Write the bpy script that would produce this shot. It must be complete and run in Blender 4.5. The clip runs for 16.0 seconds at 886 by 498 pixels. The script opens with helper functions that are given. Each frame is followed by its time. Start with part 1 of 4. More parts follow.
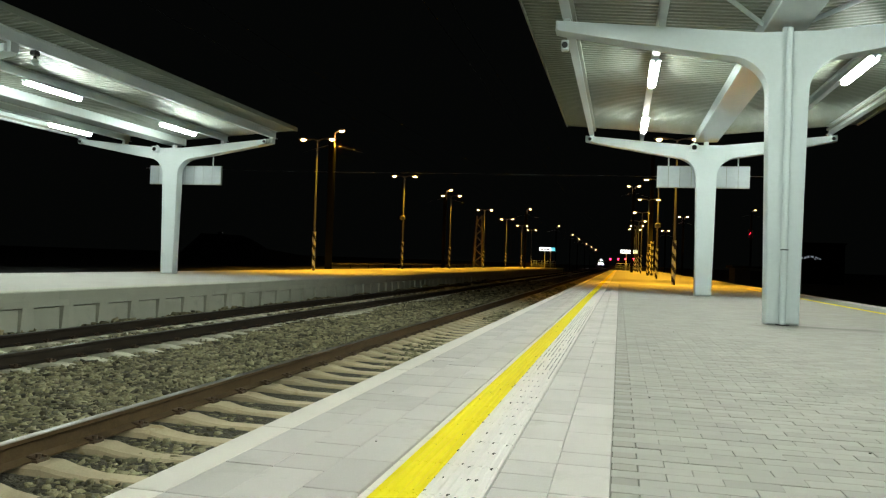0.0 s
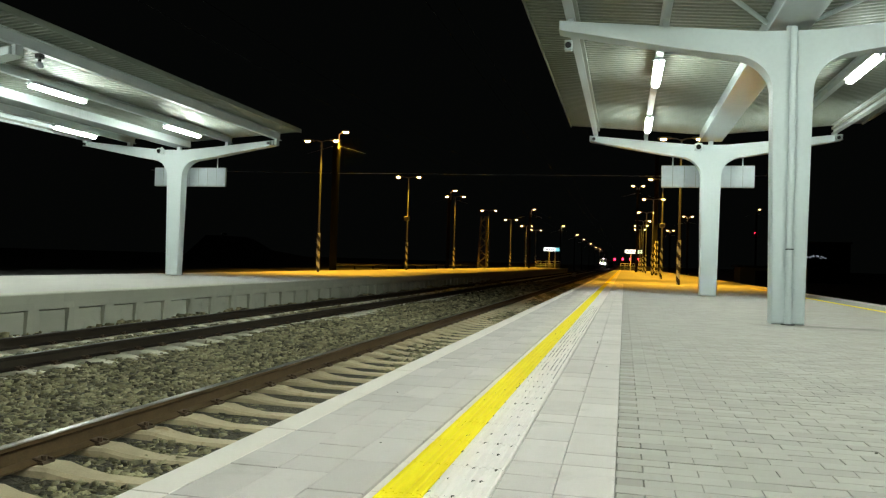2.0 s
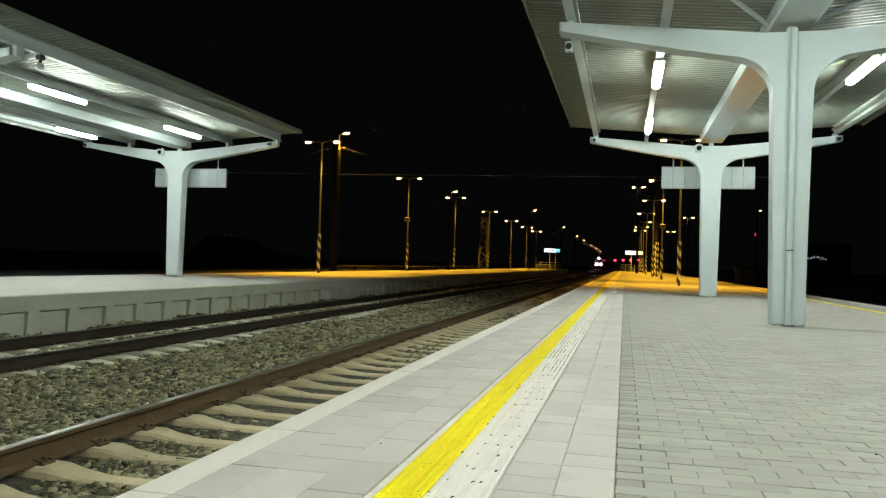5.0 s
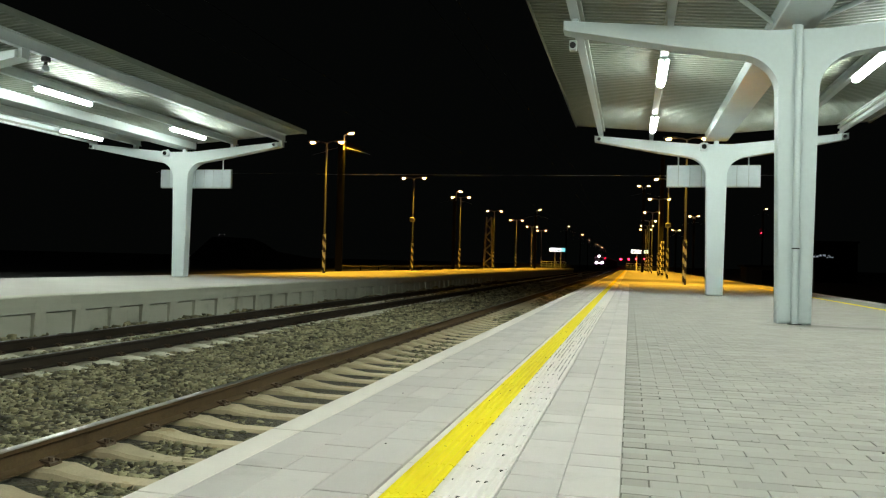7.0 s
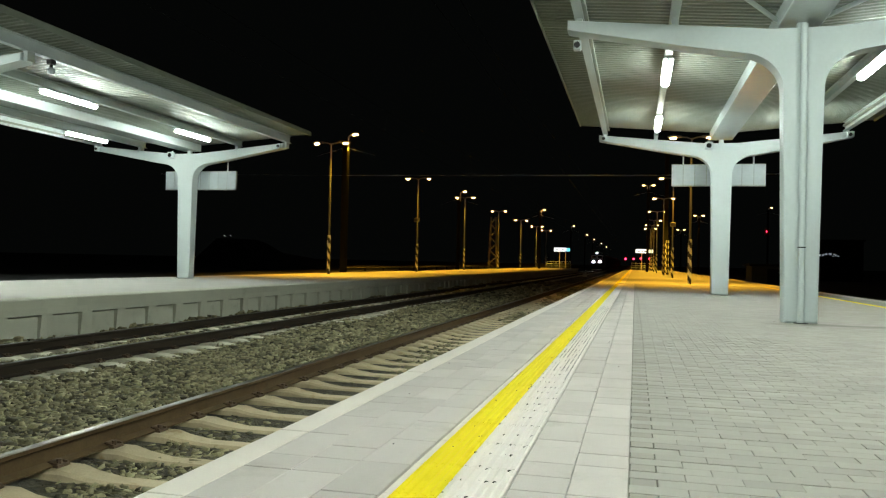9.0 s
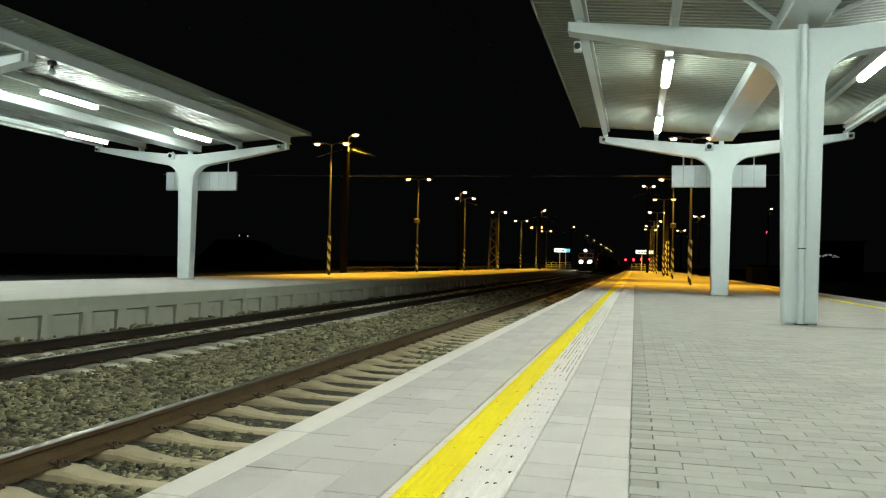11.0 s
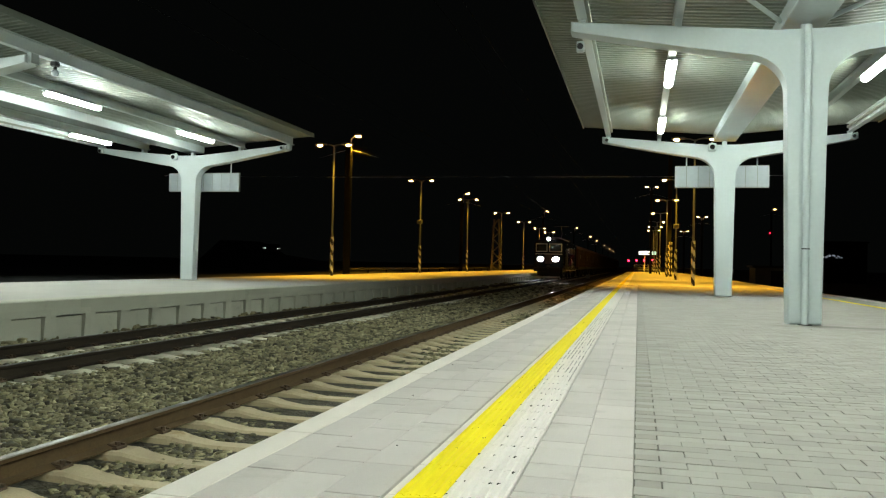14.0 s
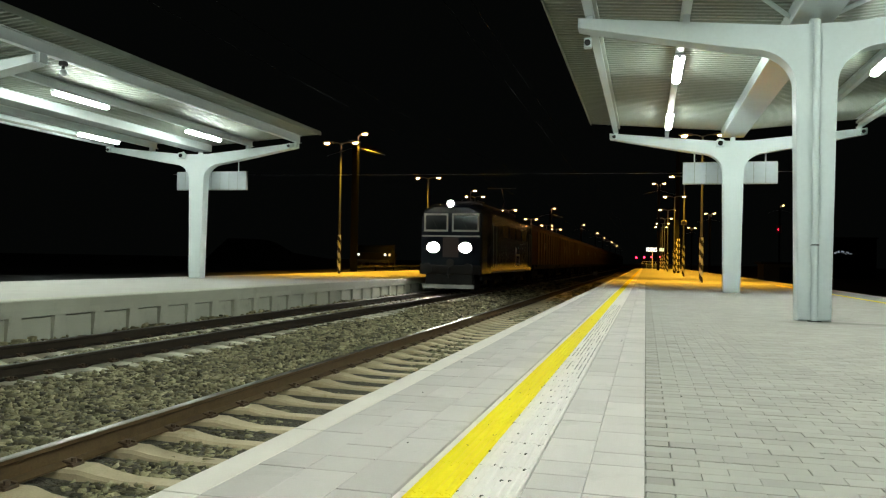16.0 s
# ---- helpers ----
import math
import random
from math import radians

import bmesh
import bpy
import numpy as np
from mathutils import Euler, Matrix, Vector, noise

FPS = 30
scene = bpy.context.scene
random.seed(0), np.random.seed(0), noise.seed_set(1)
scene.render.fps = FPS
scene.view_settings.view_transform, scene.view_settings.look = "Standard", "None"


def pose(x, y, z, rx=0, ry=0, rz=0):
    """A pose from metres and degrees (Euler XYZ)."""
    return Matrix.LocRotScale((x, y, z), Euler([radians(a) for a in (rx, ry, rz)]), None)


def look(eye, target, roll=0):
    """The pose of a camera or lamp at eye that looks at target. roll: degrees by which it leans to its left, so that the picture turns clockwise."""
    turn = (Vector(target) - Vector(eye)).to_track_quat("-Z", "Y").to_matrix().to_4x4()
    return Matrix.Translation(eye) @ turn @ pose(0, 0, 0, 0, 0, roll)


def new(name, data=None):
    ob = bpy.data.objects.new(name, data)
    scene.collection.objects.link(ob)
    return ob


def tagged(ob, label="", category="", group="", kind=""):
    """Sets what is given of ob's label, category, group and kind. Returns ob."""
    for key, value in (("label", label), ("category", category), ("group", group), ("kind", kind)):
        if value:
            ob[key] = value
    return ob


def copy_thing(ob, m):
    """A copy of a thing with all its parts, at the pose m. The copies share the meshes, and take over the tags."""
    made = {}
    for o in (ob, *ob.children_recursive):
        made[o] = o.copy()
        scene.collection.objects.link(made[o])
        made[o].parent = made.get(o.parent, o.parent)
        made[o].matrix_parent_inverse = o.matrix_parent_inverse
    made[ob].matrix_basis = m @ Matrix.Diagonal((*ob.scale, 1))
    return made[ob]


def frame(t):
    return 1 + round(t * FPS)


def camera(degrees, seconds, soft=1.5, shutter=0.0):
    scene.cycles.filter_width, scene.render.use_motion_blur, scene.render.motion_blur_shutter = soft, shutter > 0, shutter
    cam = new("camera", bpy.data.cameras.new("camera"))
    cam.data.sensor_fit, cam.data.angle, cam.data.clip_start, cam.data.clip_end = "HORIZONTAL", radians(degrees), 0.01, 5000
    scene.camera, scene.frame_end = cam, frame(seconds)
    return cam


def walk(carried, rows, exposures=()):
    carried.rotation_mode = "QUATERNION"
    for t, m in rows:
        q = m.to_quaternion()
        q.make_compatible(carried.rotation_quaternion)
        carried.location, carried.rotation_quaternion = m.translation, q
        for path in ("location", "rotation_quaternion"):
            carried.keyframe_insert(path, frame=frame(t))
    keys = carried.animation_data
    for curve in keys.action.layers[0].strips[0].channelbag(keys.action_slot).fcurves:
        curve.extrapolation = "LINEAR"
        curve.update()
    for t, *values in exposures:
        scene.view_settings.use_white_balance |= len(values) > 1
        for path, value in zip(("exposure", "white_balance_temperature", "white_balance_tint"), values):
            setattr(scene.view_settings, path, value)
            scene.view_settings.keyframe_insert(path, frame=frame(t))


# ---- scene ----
# camera: hand-held, low over the platform; seconds, x, y, z, turn to the left, tilt up, lean
cam = camera(59.006, 16.0, soft=1.25)
PATH = [
    (0.0, 0.000, 0.000, 0.773, 12.734, 0.778, 1.937),
    (0.5, 0.004, 0.001, 0.773, 12.748, 0.794, 1.903),
    (1.0, 0.011, -0.007, 0.776, 12.753, 0.818, 1.953),
    (1.5, 0.005, -0.003, 0.776, 12.907, 0.813, 1.800),
    (2.0, 0.002, 0.003, 0.774, 13.055, 0.818, 1.711),
    (2.5, -0.001, 0.003, 0.775, 13.075, 0.824, 1.693),
    (3.0, -0.004, 0.002, 0.772, 13.076, 0.855, 1.717),
    (3.5, 0.002, -0.000, 0.773, 13.089, 0.856, 1.727),
    (4.0, 0.002, -0.004, 0.774, 13.075, 0.878, 1.736),
    (6.5, 0.009, 0.004, 0.774, 13.284, 0.903, 1.626),
    (7.0, 0.008, 0.003, 0.774, 13.468, 0.863, 1.493),
    (7.5, 0.006, -0.006, 0.778, 13.614, 0.831, 1.347),
    (8.0, 0.006, -0.006, 0.777, 13.713, 0.839, 1.317),
    (8.5, 0.005, -0.003, 0.776, 13.779, 0.858, 1.259),
    (9.0, -0.000, -0.002, 0.774, 13.799, 0.886, 1.229),
    (11.5, -0.002, -0.013, 0.778, 13.809, 0.968, 1.305),
    (12.0, 0.001, -0.010, 0.778, 13.811, 1.010, 1.331),
    (12.5, 0.003, -0.008, 0.777, 13.814, 1.027, 1.313),
    (13.0, 0.003, -0.007, 0.775, 13.816, 1.052, 1.338),
    (13.5, -0.001, -0.006, 0.773, 13.908, 1.027, 1.317),
    (14.0, -0.005, 0.004, 0.771, 14.014, 1.010, 1.225),
    (14.5, -0.012, 0.001, 0.772, 14.014, 1.009, 1.238),
    (15.0, -0.012, -0.004, 0.773, 14.059, 1.007, 1.246),
    (15.5, -0.014, 0.003, 0.770, 14.228, 0.933, 1.169),
    (16.0, -0.017, 0.003, 0.770, 14.521, 0.815, 1.031),
]


def aim(x, y, z, turn, tilt, lean):
    a, b = radians(turn), radians(tilt)
    way = Vector((-math.sin(a) * math.cos(b), math.cos(a) * math.cos(b), math.sin(b)))
    eye = Vector((x, y, z))
    return look(eye, eye + way, lean)


walk(cam, [(r[0], aim(*r[1:])) for r in PATH])

# ---- night sky ----
world = bpy.data.worlds.new("night")
scene.world = world
world.use_nodes = True
bg = world.node_tree.nodes["Background"]
bg.inputs[0].default_value, bg.inputs[1].default_value = (0.52, 0.62, 0.56, 1), 0.0026

TUBE_LIGHT, SODIUM_LIGHT, HEADLIGHT = 132.0, 40.0, 240.0
SODIUM_WATTS = 2350.0

# ---- measures ----
EDGE = -1.54            # platform edge on this side
FAR_EDGE_R = 6.15       # the platform's other edge
RAIL_Z = -0.55          # top of the rails
BED_Z = -0.85           # ballast
T1, T2 = -3.23, -8.0    # track centres
L_EDGE, L_BACK = -9.62, -16.7
COL_R, COL_L = 2.3, -14.85
BAYS_R, BAYS_L = (1.25, 12.2, 23.15), (1.3, 12.5, 23.8)
POSTS_Y = (36.7, 53.3, 69.3, 87.8, 106.2, 124.0, 138.5)


# ---- materials ----
def mat(name, c1, c2=None, rough=0.7, metal=0.0, scale=4.0, fine=40.0, bump=0.15, dist=0.01, spread=0.5, per_piece=0.0, spec=0.5, stain=None, puddles=()):
    m = bpy.data.materials.new(name)
    m.use_nodes = True
    nt = m.node_tree
    b = nt.nodes["Principled BSDF"]
    c2 = c2 or [v * 0.8 for v in c1]
    co = nt.nodes.new("ShaderNodeTexCoord")
    geo = nt.nodes.new("ShaderNodeNewGeometry")
    n1, n2 = nt.nodes.new("ShaderNodeTexNoise"), nt.nodes.new("ShaderNodeTexNoise")
    n1.inputs["Scale"].default_value, n1.inputs["Detail"].default_value = scale, 5
    n2.inputs["Scale"].default_value, n2.inputs["Detail"].default_value = fine, 3
    for n in (n1, n2):
        nt.links.new(geo.outputs["Position"] if name.endswith("_w") else co.outputs["Object"], n.inputs["Vector"])
    add = nt.nodes.new("ShaderNodeMath")
    add.operation = "MULTIPLY_ADD"
    nt.links.new(n2.outputs["Fac"], add.inputs[0])
    add.inputs[1].default_value = 0.5
    half = nt.nodes.new("ShaderNodeMath")
    half.operation = "MULTIPLY"
    nt.links.new(n1.outputs["Fac"], half.inputs[0])
    half.inputs[1].default_value = 0.5
    nt.links.new(half.outputs[0], add.inputs[2])
    ramp = nt.nodes.new("ShaderNodeValToRGB")
    ramp.color_ramp.elements[0].position, ramp.color_ramp.elements[1].position = 0.5 - spread / 2, 0.5 + spread / 2
    ramp.color_ramp.elements[0].color, ramp.color_ramp.elements[1].color = (*c2, 1), (*c1, 1)
    nt.links.new(add.outputs[0], ramp.inputs[0])
    col = ramp.outputs[0]
    if per_piece:
        info = nt.nodes.new("ShaderNodeObjectInfo")
        mix = nt.nodes.new("ShaderNodeMath")
        mix.operation = "ADD"
        nt.links.new(info.outputs["Random"], mix.inputs[0])
        nt.links.new(geo.outputs["Random Per Island"], mix.inputs[1])
        fr = nt.nodes.new("ShaderNodeMath")
        fr.operation = "FRACT"
        nt.links.new(mix.outputs[0], fr.inputs[0])
        mr = nt.nodes.new("ShaderNodeMapRange")
        mr.inputs["To Min"].default_value, mr.inputs["To Max"].default_value = 1 - per_piece, 1 + per_piece
        nt.links.new(fr.outputs[0], mr.inputs["Value"])
        vm = nt.nodes.new("ShaderNodeVectorMath")
        vm.operation = "SCALE"
        nt.links.new(col, vm.inputs[0])
        nt.links.new(mr.outputs[0], vm.inputs["Scale"])
        col = vm.outputs[0]
    if stain:
        n3 = nt.nodes.new("ShaderNodeTexNoise")
        n3.inputs["Scale"].default_value, n3.inputs["Detail"].default_value, n3.inputs["Roughness"].default_value = stain[1], 8, 0.7
        nt.links.new(geo.outputs["Position"], n3.inputs["Vector"])
        r3 = nt.nodes.new("ShaderNodeValToRGB")
        r3.color_ramp.elements[0].position, r3.color_ramp.elements[1].position = stain[2], stain[2] + 0.12
        nt.links.new(n3.outputs["Fac"], r3.inputs[0])
        mx = nt.nodes.new("ShaderNodeMix")
        mx.data_type = "RGBA"
        nt.links.new(r3.outputs[0], mx.inputs["Factor"])
        nt.links.new(col, mx.inputs["A"])
        mx.inputs["B"].default_value = (*stain[0], 1)
        col = mx.outputs["Result"]
    for cx, cy, rx, ry, tint in puddles:
        # a dried run-off stain of ragged outline on the paving
        nz = nt.nodes.new("ShaderNodeTexNoise")
        nz.inputs["Scale"].default_value, nz.inputs["Detail"].default_value = 2.2, 6
        nt.links.new(geo.outputs["Position"], nz.inputs["Vector"])
        off = nt.nodes.new("ShaderNodeVectorMath")
        off.operation = "SUBTRACT"
        nt.links.new(geo.outputs["Position"], off.inputs[0])
        off.inputs[1].default_value = (cx, cy, 0)
        sq = nt.nodes.new("ShaderNodeVectorMath")
        sq.operation = "MULTIPLY"
        nt.links.new(off.outputs[0], sq.inputs[0])
        sq.inputs[1].default_value = (1 / rx, 1 / ry, 0)
        ln = nt.nodes.new("ShaderNodeVectorMath")
        ln.operation = "LENGTH"
        nt.links.new(sq.outputs[0], ln.inputs[0])
        ad = nt.nodes.new("ShaderNodeMath")
        ad.operation = "MULTIPLY_ADD"
        nt.links.new(nz.outputs["Fac"], ad.inputs[0])
        ad.inputs[1].default_value = 1.6
        nt.links.new(ln.outputs["Value"], ad.inputs[2])
        rg = nt.nodes.new("ShaderNodeMapRange")
        rg.inputs["From Min"].default_value, rg.inputs["From Max"].default_value = 1.15, 1.75
        rg.inputs["To Min"].default_value, rg.inputs["To Max"].default_value = 0.75, 0.0
        nt.links.new(ad.outputs[0], rg.inputs["Value"])
        mp = nt.nodes.new("ShaderNodeMix")
        mp.data_type = "RGBA"
        nt.links.new(rg.outputs[0], mp.inputs["Factor"])
        nt.links.new(col, mp.inputs["A"])
        mp.inputs["B"].default_value = (*tint, 1)
        col = mp.outputs["Result"]
    nt.links.new(col, b.inputs["Base Color"])
    b.inputs["Roughness"].default_value, b.inputs["Metallic"].default_value = rough, metal
    b.inputs["Specular IOR Level"].default_value = spec
    if bump:
        bp = nt.nodes.new("ShaderNodeBump")
        bp.inputs["Strength"].default_value, bp.inputs["Distance"].default_value = bump, dist
        nt.links.new(n2.outputs["Fac"], bp.inputs["Height"])
        nt.links.new(bp.outputs[0], b.inputs["Normal"])
    return m


def glow(name, colour, strength):
    m = bpy.data.materials.new(name)
    m.use_nodes = True
    b = m.node_tree.nodes["Principled BSDF"]
    b.inputs["Base Color"].default_value = (0.8, 0.8, 0.8, 1)
    b.inputs["Emission Color"].default_value, b.inputs["Emission Strength"].default_value = (*colour, 1), strength
    return m


M = {
    "paint": mat("white_paint", (0.545, 0.61, 0.615), (0.487, 0.545, 0.55), 0.42, scale=1.5, fine=18, bump=0.04),
    "gloss": mat("glossy_white_paint", (0.545, 0.61, 0.615), (0.487, 0.545, 0.55), 0.2, scale=1.5, fine=18, bump=0.02),
    "zinc": mat("coated_sheet", (0.26, 0.285, 0.245), (0.21, 0.23, 0.195), 0.42, 0.35, scale=1.2, fine=25, bump=0.03),
    "slab": mat("paving_slab_w", (0.60, 0.548, 0.515), (0.50, 0.455, 0.425), 0.85, scale=1.8, fine=160, bump=0.2, dist=0.002, per_piece=0.07, stain=((0.485, 0.445, 0.41), 3.2, 0.55)),
    "brick": mat("paving_brick_w", (0.385, 0.362, 0.325), (0.32, 0.302, 0.268), 0.88, scale=1.3, fine=180, bump=0.25, dist=0.002, per_piece=0.09, stain=((0.42, 0.39, 0.34), 2.1, 0.6), puddles=((2.75, 11.75, 1.0, 0.28, (0.16, 0.15, 0.13)), (3.6, 11.5, 1.3, 0.2, (0.26, 0.245, 0.215)))),
    "joint": mat("joint_sand_w", (0.34, 0.315, 0.27), (0.24, 0.225, 0.19), 0.95, scale=9, fine=200),
    "edge_white": mat("edge_paint_w", (0.80, 0.735, 0.665), (0.70, 0.64, 0.575), 0.7, scale=3, fine=120, bump=0.15, dist=0.002),
    "tactile": mat("tactile_white_w", (0.79, 0.725, 0.68), (0.69, 0.63, 0.59), 0.75, scale=3, fine=130, bump=0.2, dist=0.002, stain=((0.40, 0.40, 0.38), 6.0, 0.68)),
    "yellow": mat("yellow_paint_w", (0.90, 0.735, 0.012), (0.83, 0.66, 0.012), 0.8, spec=0.15, scale=4, fine=120, bump=0.15, dist=0.002, stain=((0.70, 0.55, 0.07), 9.0, 0.62)),
    "yellow_worn": mat("worn_yellow_paint_w", (0.88, 0.70, 0.006), (0.80, 0.62, 0.01), 0.8, scale=4, fine=90, bump=0.15, dist=0.002),
    "concrete": mat("wall_concrete_w", (0.53, 0.53, 0.43), (0.43, 0.43, 0.345), 0.85, scale=1.6, fine=60, bump=0.25, dist=0.004, per_piece=0.05, stain=((0.37, 0.37, 0.295), 1.5, 0.58)),
    "sleeper": mat("sleeper_concrete_w", (0.67, 0.56, 0.365), (0.49, 0.40, 0.25), 0.9, scale=5, fine=70, bump=0.3, dist=0.004, per_piece=0.10, stain=((0.40, 0.27, 0.12), 2.6, 0.55)),
    "sleeper_pale": mat("pale_sleeper_concrete_w", (0.82, 0.77, 0.62), (0.64, 0.60, 0.47), 0.9, scale=5, fine=70, bump=0.3, dist=0.004, per_piece=0.10, stain=((0.42, 0.36, 0.24), 3.5, 0.6)),
    "rail": mat("rusty_rail_w", (0.105, 0.066, 0.030), (0.065, 0.042, 0.021), 0.85, 0.0, spec=0.2, scale=6, fine=60, bump=0.2, dist=0.003),
    "rail_old": mat("dark_rail_w", (0.042, 0.031, 0.020), (0.026, 0.020, 0.014), 0.85, 0.0, spec=0.2, scale=6, fine=60, bump=0.2, dist=0.003),
    "railtop": mat("polished_rail_top", (0.34, 0.32, 0.29), (0.21, 0.19, 0.17), 0.34, 1.0, scale=4, fine=50, bump=0),
    "railtop_dull": mat("dull_rail_top", (0.12, 0.11, 0.10), (0.08, 0.07, 0.06), 0.5, 1.0, scale=4, fine=50, bump=0),
    "clip": mat("rusty_clip", (0.13, 0.085, 0.05), (0.08, 0.055, 0.035), 0.8, 0.2, scale=20, fine=90),
    "stone": mat("ballast_stone", (0.335, 0.298, 0.168), (0.10, 0.090, 0.052), 0.9, scale=16, fine=90, bump=0.4, per_piece=0.78),
    "bed": mat("ballast_bed_w", (0.12, 0.104, 0.066), (0.04, 0.036, 0.024), 0.95, scale=9, fine=26, bump=1.0, dist=0.05, spread=0.3),
    "soil": mat("dark_soil_w", (0.05, 0.048, 0.035), (0.03, 0.03, 0.022), 0.95, scale=0.3, fine=3, bump=0.5, dist=0.05),
    "asphalt": mat("platform_surface_w", (0.51, 0.495, 0.455), (0.43, 0.415, 0.38), 0.88, scale=0.8, fine=30, bump=0.15, dist=0.003),
    "post": mat("galvanised_post", (0.12, 0.125, 0.125), (0.085, 0.09, 0.09), 0.6, 0.3, scale=3, fine=40, bump=0.05),
    "dark": mat("dark_mast", (0.011, 0.011, 0.010), (0.008, 0.008, 0.007), 0.9, 0.0, spec=0.15, scale=2, fine=30),
    "black": mat("black_paint", (0.018, 0.018, 0.018), (0.012, 0.012, 0.012), 0.55, scale=5, fine=50),
    "stripe_white": mat("stripe_white_paint", (0.66, 0.66, 0.62), (0.5, 0.5, 0.47), 0.7, scale=5, fine=50),
    "sign": mat("sign_panel", (0.39, 0.43, 0.45), (0.33, 0.37, 0.39), 0.30, 0.2, scale=1, fine=12, bump=0.02, per_piece=0.13),
    "loco": mat("loco_dark_paint", (0.012, 0.016, 0.026), (0.008, 0.011, 0.017), 0.10, spec=0.2, scale=1.5, fine=20, bump=0.05),
    "loco_trim": mat("loco_light_trim", (0.72, 0.71, 0.66), (0.58, 0.57, 0.53), 0.5, scale=3, fine=30),
    "loco_band": mat("loco_band_paint", (0.07, 0.036, 0.034), (0.05, 0.03, 0.028), 0.5, scale=2, fine=30),
    "wagon": mat("wagon_brown_paint", (0.26, 0.14, 0.10), (0.17, 0.095, 0.07), 0.8, scale=0.8, fine=12, bump=0.15, stain=((0.14, 0.10, 0.08), 0.9, 0.58)),
    "under": mat("running_gear", (0.035, 0.032, 0.03), (0.022, 0.02, 0.02), 0.8, 0.2, scale=4, fine=30),
    "glass": mat("cab_glass", (0.02, 0.022, 0.025), (0.018, 0.02, 0.02), 0.06, scale=1, fine=4, bump=0),
    "tube": glow("fluorescent_tube", (0.89, 1.0, 0.90), TUBE_LIGHT),
    "sodium": glow("sodium_bulb", (1.0, 0.52, 0.16), SODIUM_LIGHT),
    "sodium_far": glow("sodium_bulb_far", (1.0, 0.55, 0.18), 26.0),
    "head": glow("headlight_glass", (1.0, 0.97, 0.88), HEADLIGHT),
    "red": glow("red_signal_glass", (1.0, 0.008, 0.03), 30.0),
    "truck_lamp": glow("truck_headlight", (0.95, 1.0, 0.92), 1.8),
    "truck_side": glow("truck_side_lamp", (1.0, 0.95, 0.85), 0.2),
    "road": mat("road_asphalt_w", (0.05, 0.05, 0.048), (0.035, 0.035, 0.034), 0.9, spec=0.2, scale=1, fine=30),
    "white_lit": glow("lit_window", (0.75, 0.85, 1.0), 0.22),
    "sign_lit": glow("lit_sign", (0.85, 0.93, 1.0), 2.5),
    "sign_blue": glow("lit_sign_blue", (0.05, 0.45, 0.55), 1.5),
    "wire": mat("dark_wire", (0.008, 0.008, 0.008), (0.006, 0.006, 0.006), 0.9, 0.0, bump=0, spec=0.05),
    "span": mat("grey_span_wire", (0.35, 0.36, 0.36), (0.25, 0.26, 0.26), 0.5, 0.3, bump=0),
    "groove": mat("groove_dirt", (0.36, 0.34, 0.31), (0.27, 0.255, 0.23), 0.95, scale=20, fine=90),
    "grit": mat("dark_grit", (0.10, 0.09, 0.075), (0.06, 0.055, 0.045), 0.95, scale=20, fine=90),
    "lattice": mat("lattice_steel", (0.24, 0.21, 0.16), (0.16, 0.14, 0.11), 0.8),
}


# ---- mesh helpers ----
def mesh_ob(name, bm, material, smooth=False):
    me = bpy.data.meshes.new(name)
    bmesh.ops.recalc_face_normals(bm, faces=bm.faces)
    bm.to_mesh(me)
    bm.free()
    for m in material if isinstance(material, (list, tuple)) else (material,):
        me.materials.append(m)
    if smooth:
        me.polygons.foreach_set("use_smooth", [True] * len(me.polygons))
    return new(name, me)


def part(name, bm, material, parent, label="", smooth=False, kind=""):
    ob = mesh_ob(name, bm, material, smooth)
    ob.parent = parent
    return tagged(ob, label, kind=kind)


def share(name, ob, m, parent):
    o = new(name, ob.data)
    o.parent = parent
    o.matrix_basis = m
    return o


def empty(name, label, category, m=None, group="", kind=""):
    e = new(name)
    e.empty_display_size = 0.2
    if m is not None:
        e.matrix_basis = m
    return tagged(e, label, category, group, kind)


def box(bm, x0, x1, y0, y1, z0, z1, mi=0, bevel=0.0):
    v = [bm.verts.new(p) for p in ((x0, y0, z0), (x1, y0, z0), (x1, y1, z0), (x0, y1, z0), (x0, y0, z1), (x1, y0, z1), (x1, y1, z1), (x0, y1, z1))]
    fs = [bm.faces.new([v[i] for i in f]) for f in ((3, 2, 1, 0), (4, 5, 6, 7), (0, 1, 5, 4), (1, 2, 6, 5), (2, 3, 7, 6), (3, 0, 4, 7))]
    for f in fs:
        f.material_index = mi
    if bevel:
        es = list({e for f in fs for e in f.edges})
        r = bmesh.ops.bevel(bm, geom=es, offset=bevel, segments=1, affect="EDGES", profile=0.5)
        for f in r["faces"]:
            f.material_index = mi
    return bm


def prism(bm, outline, a, b, axis="y", mi=0, bevel=0.0):
    """An outline in the plane across the axis, drawn from a to b along it."""
    def at(p, w):
        return (p[0], w, p[1]) if axis == "y" else (w, p[0], p[1]) if axis == "x" else (p[0], p[1], w)
    n = len(outline)
    lo, hi = [bm.verts.new(at(p, a)) for p in outline], [bm.verts.new(at(p, b)) for p in outline]
    fs = [bm.faces.new((lo[i], lo[(i + 1) % n], hi[(i + 1) % n], hi[i])) for i in range(n)]
    caps = [bm.faces.new(lo[::-1]), bm.faces.new(hi)]
    for f in fs + caps:
        f.material_index = mi
    if bevel:
        bmesh.ops.bevel(bm, geom=list({e for f in caps for e in f.edges}), offset=bevel, segments=4, affect="EDGES", profile=0.5)
    return bm


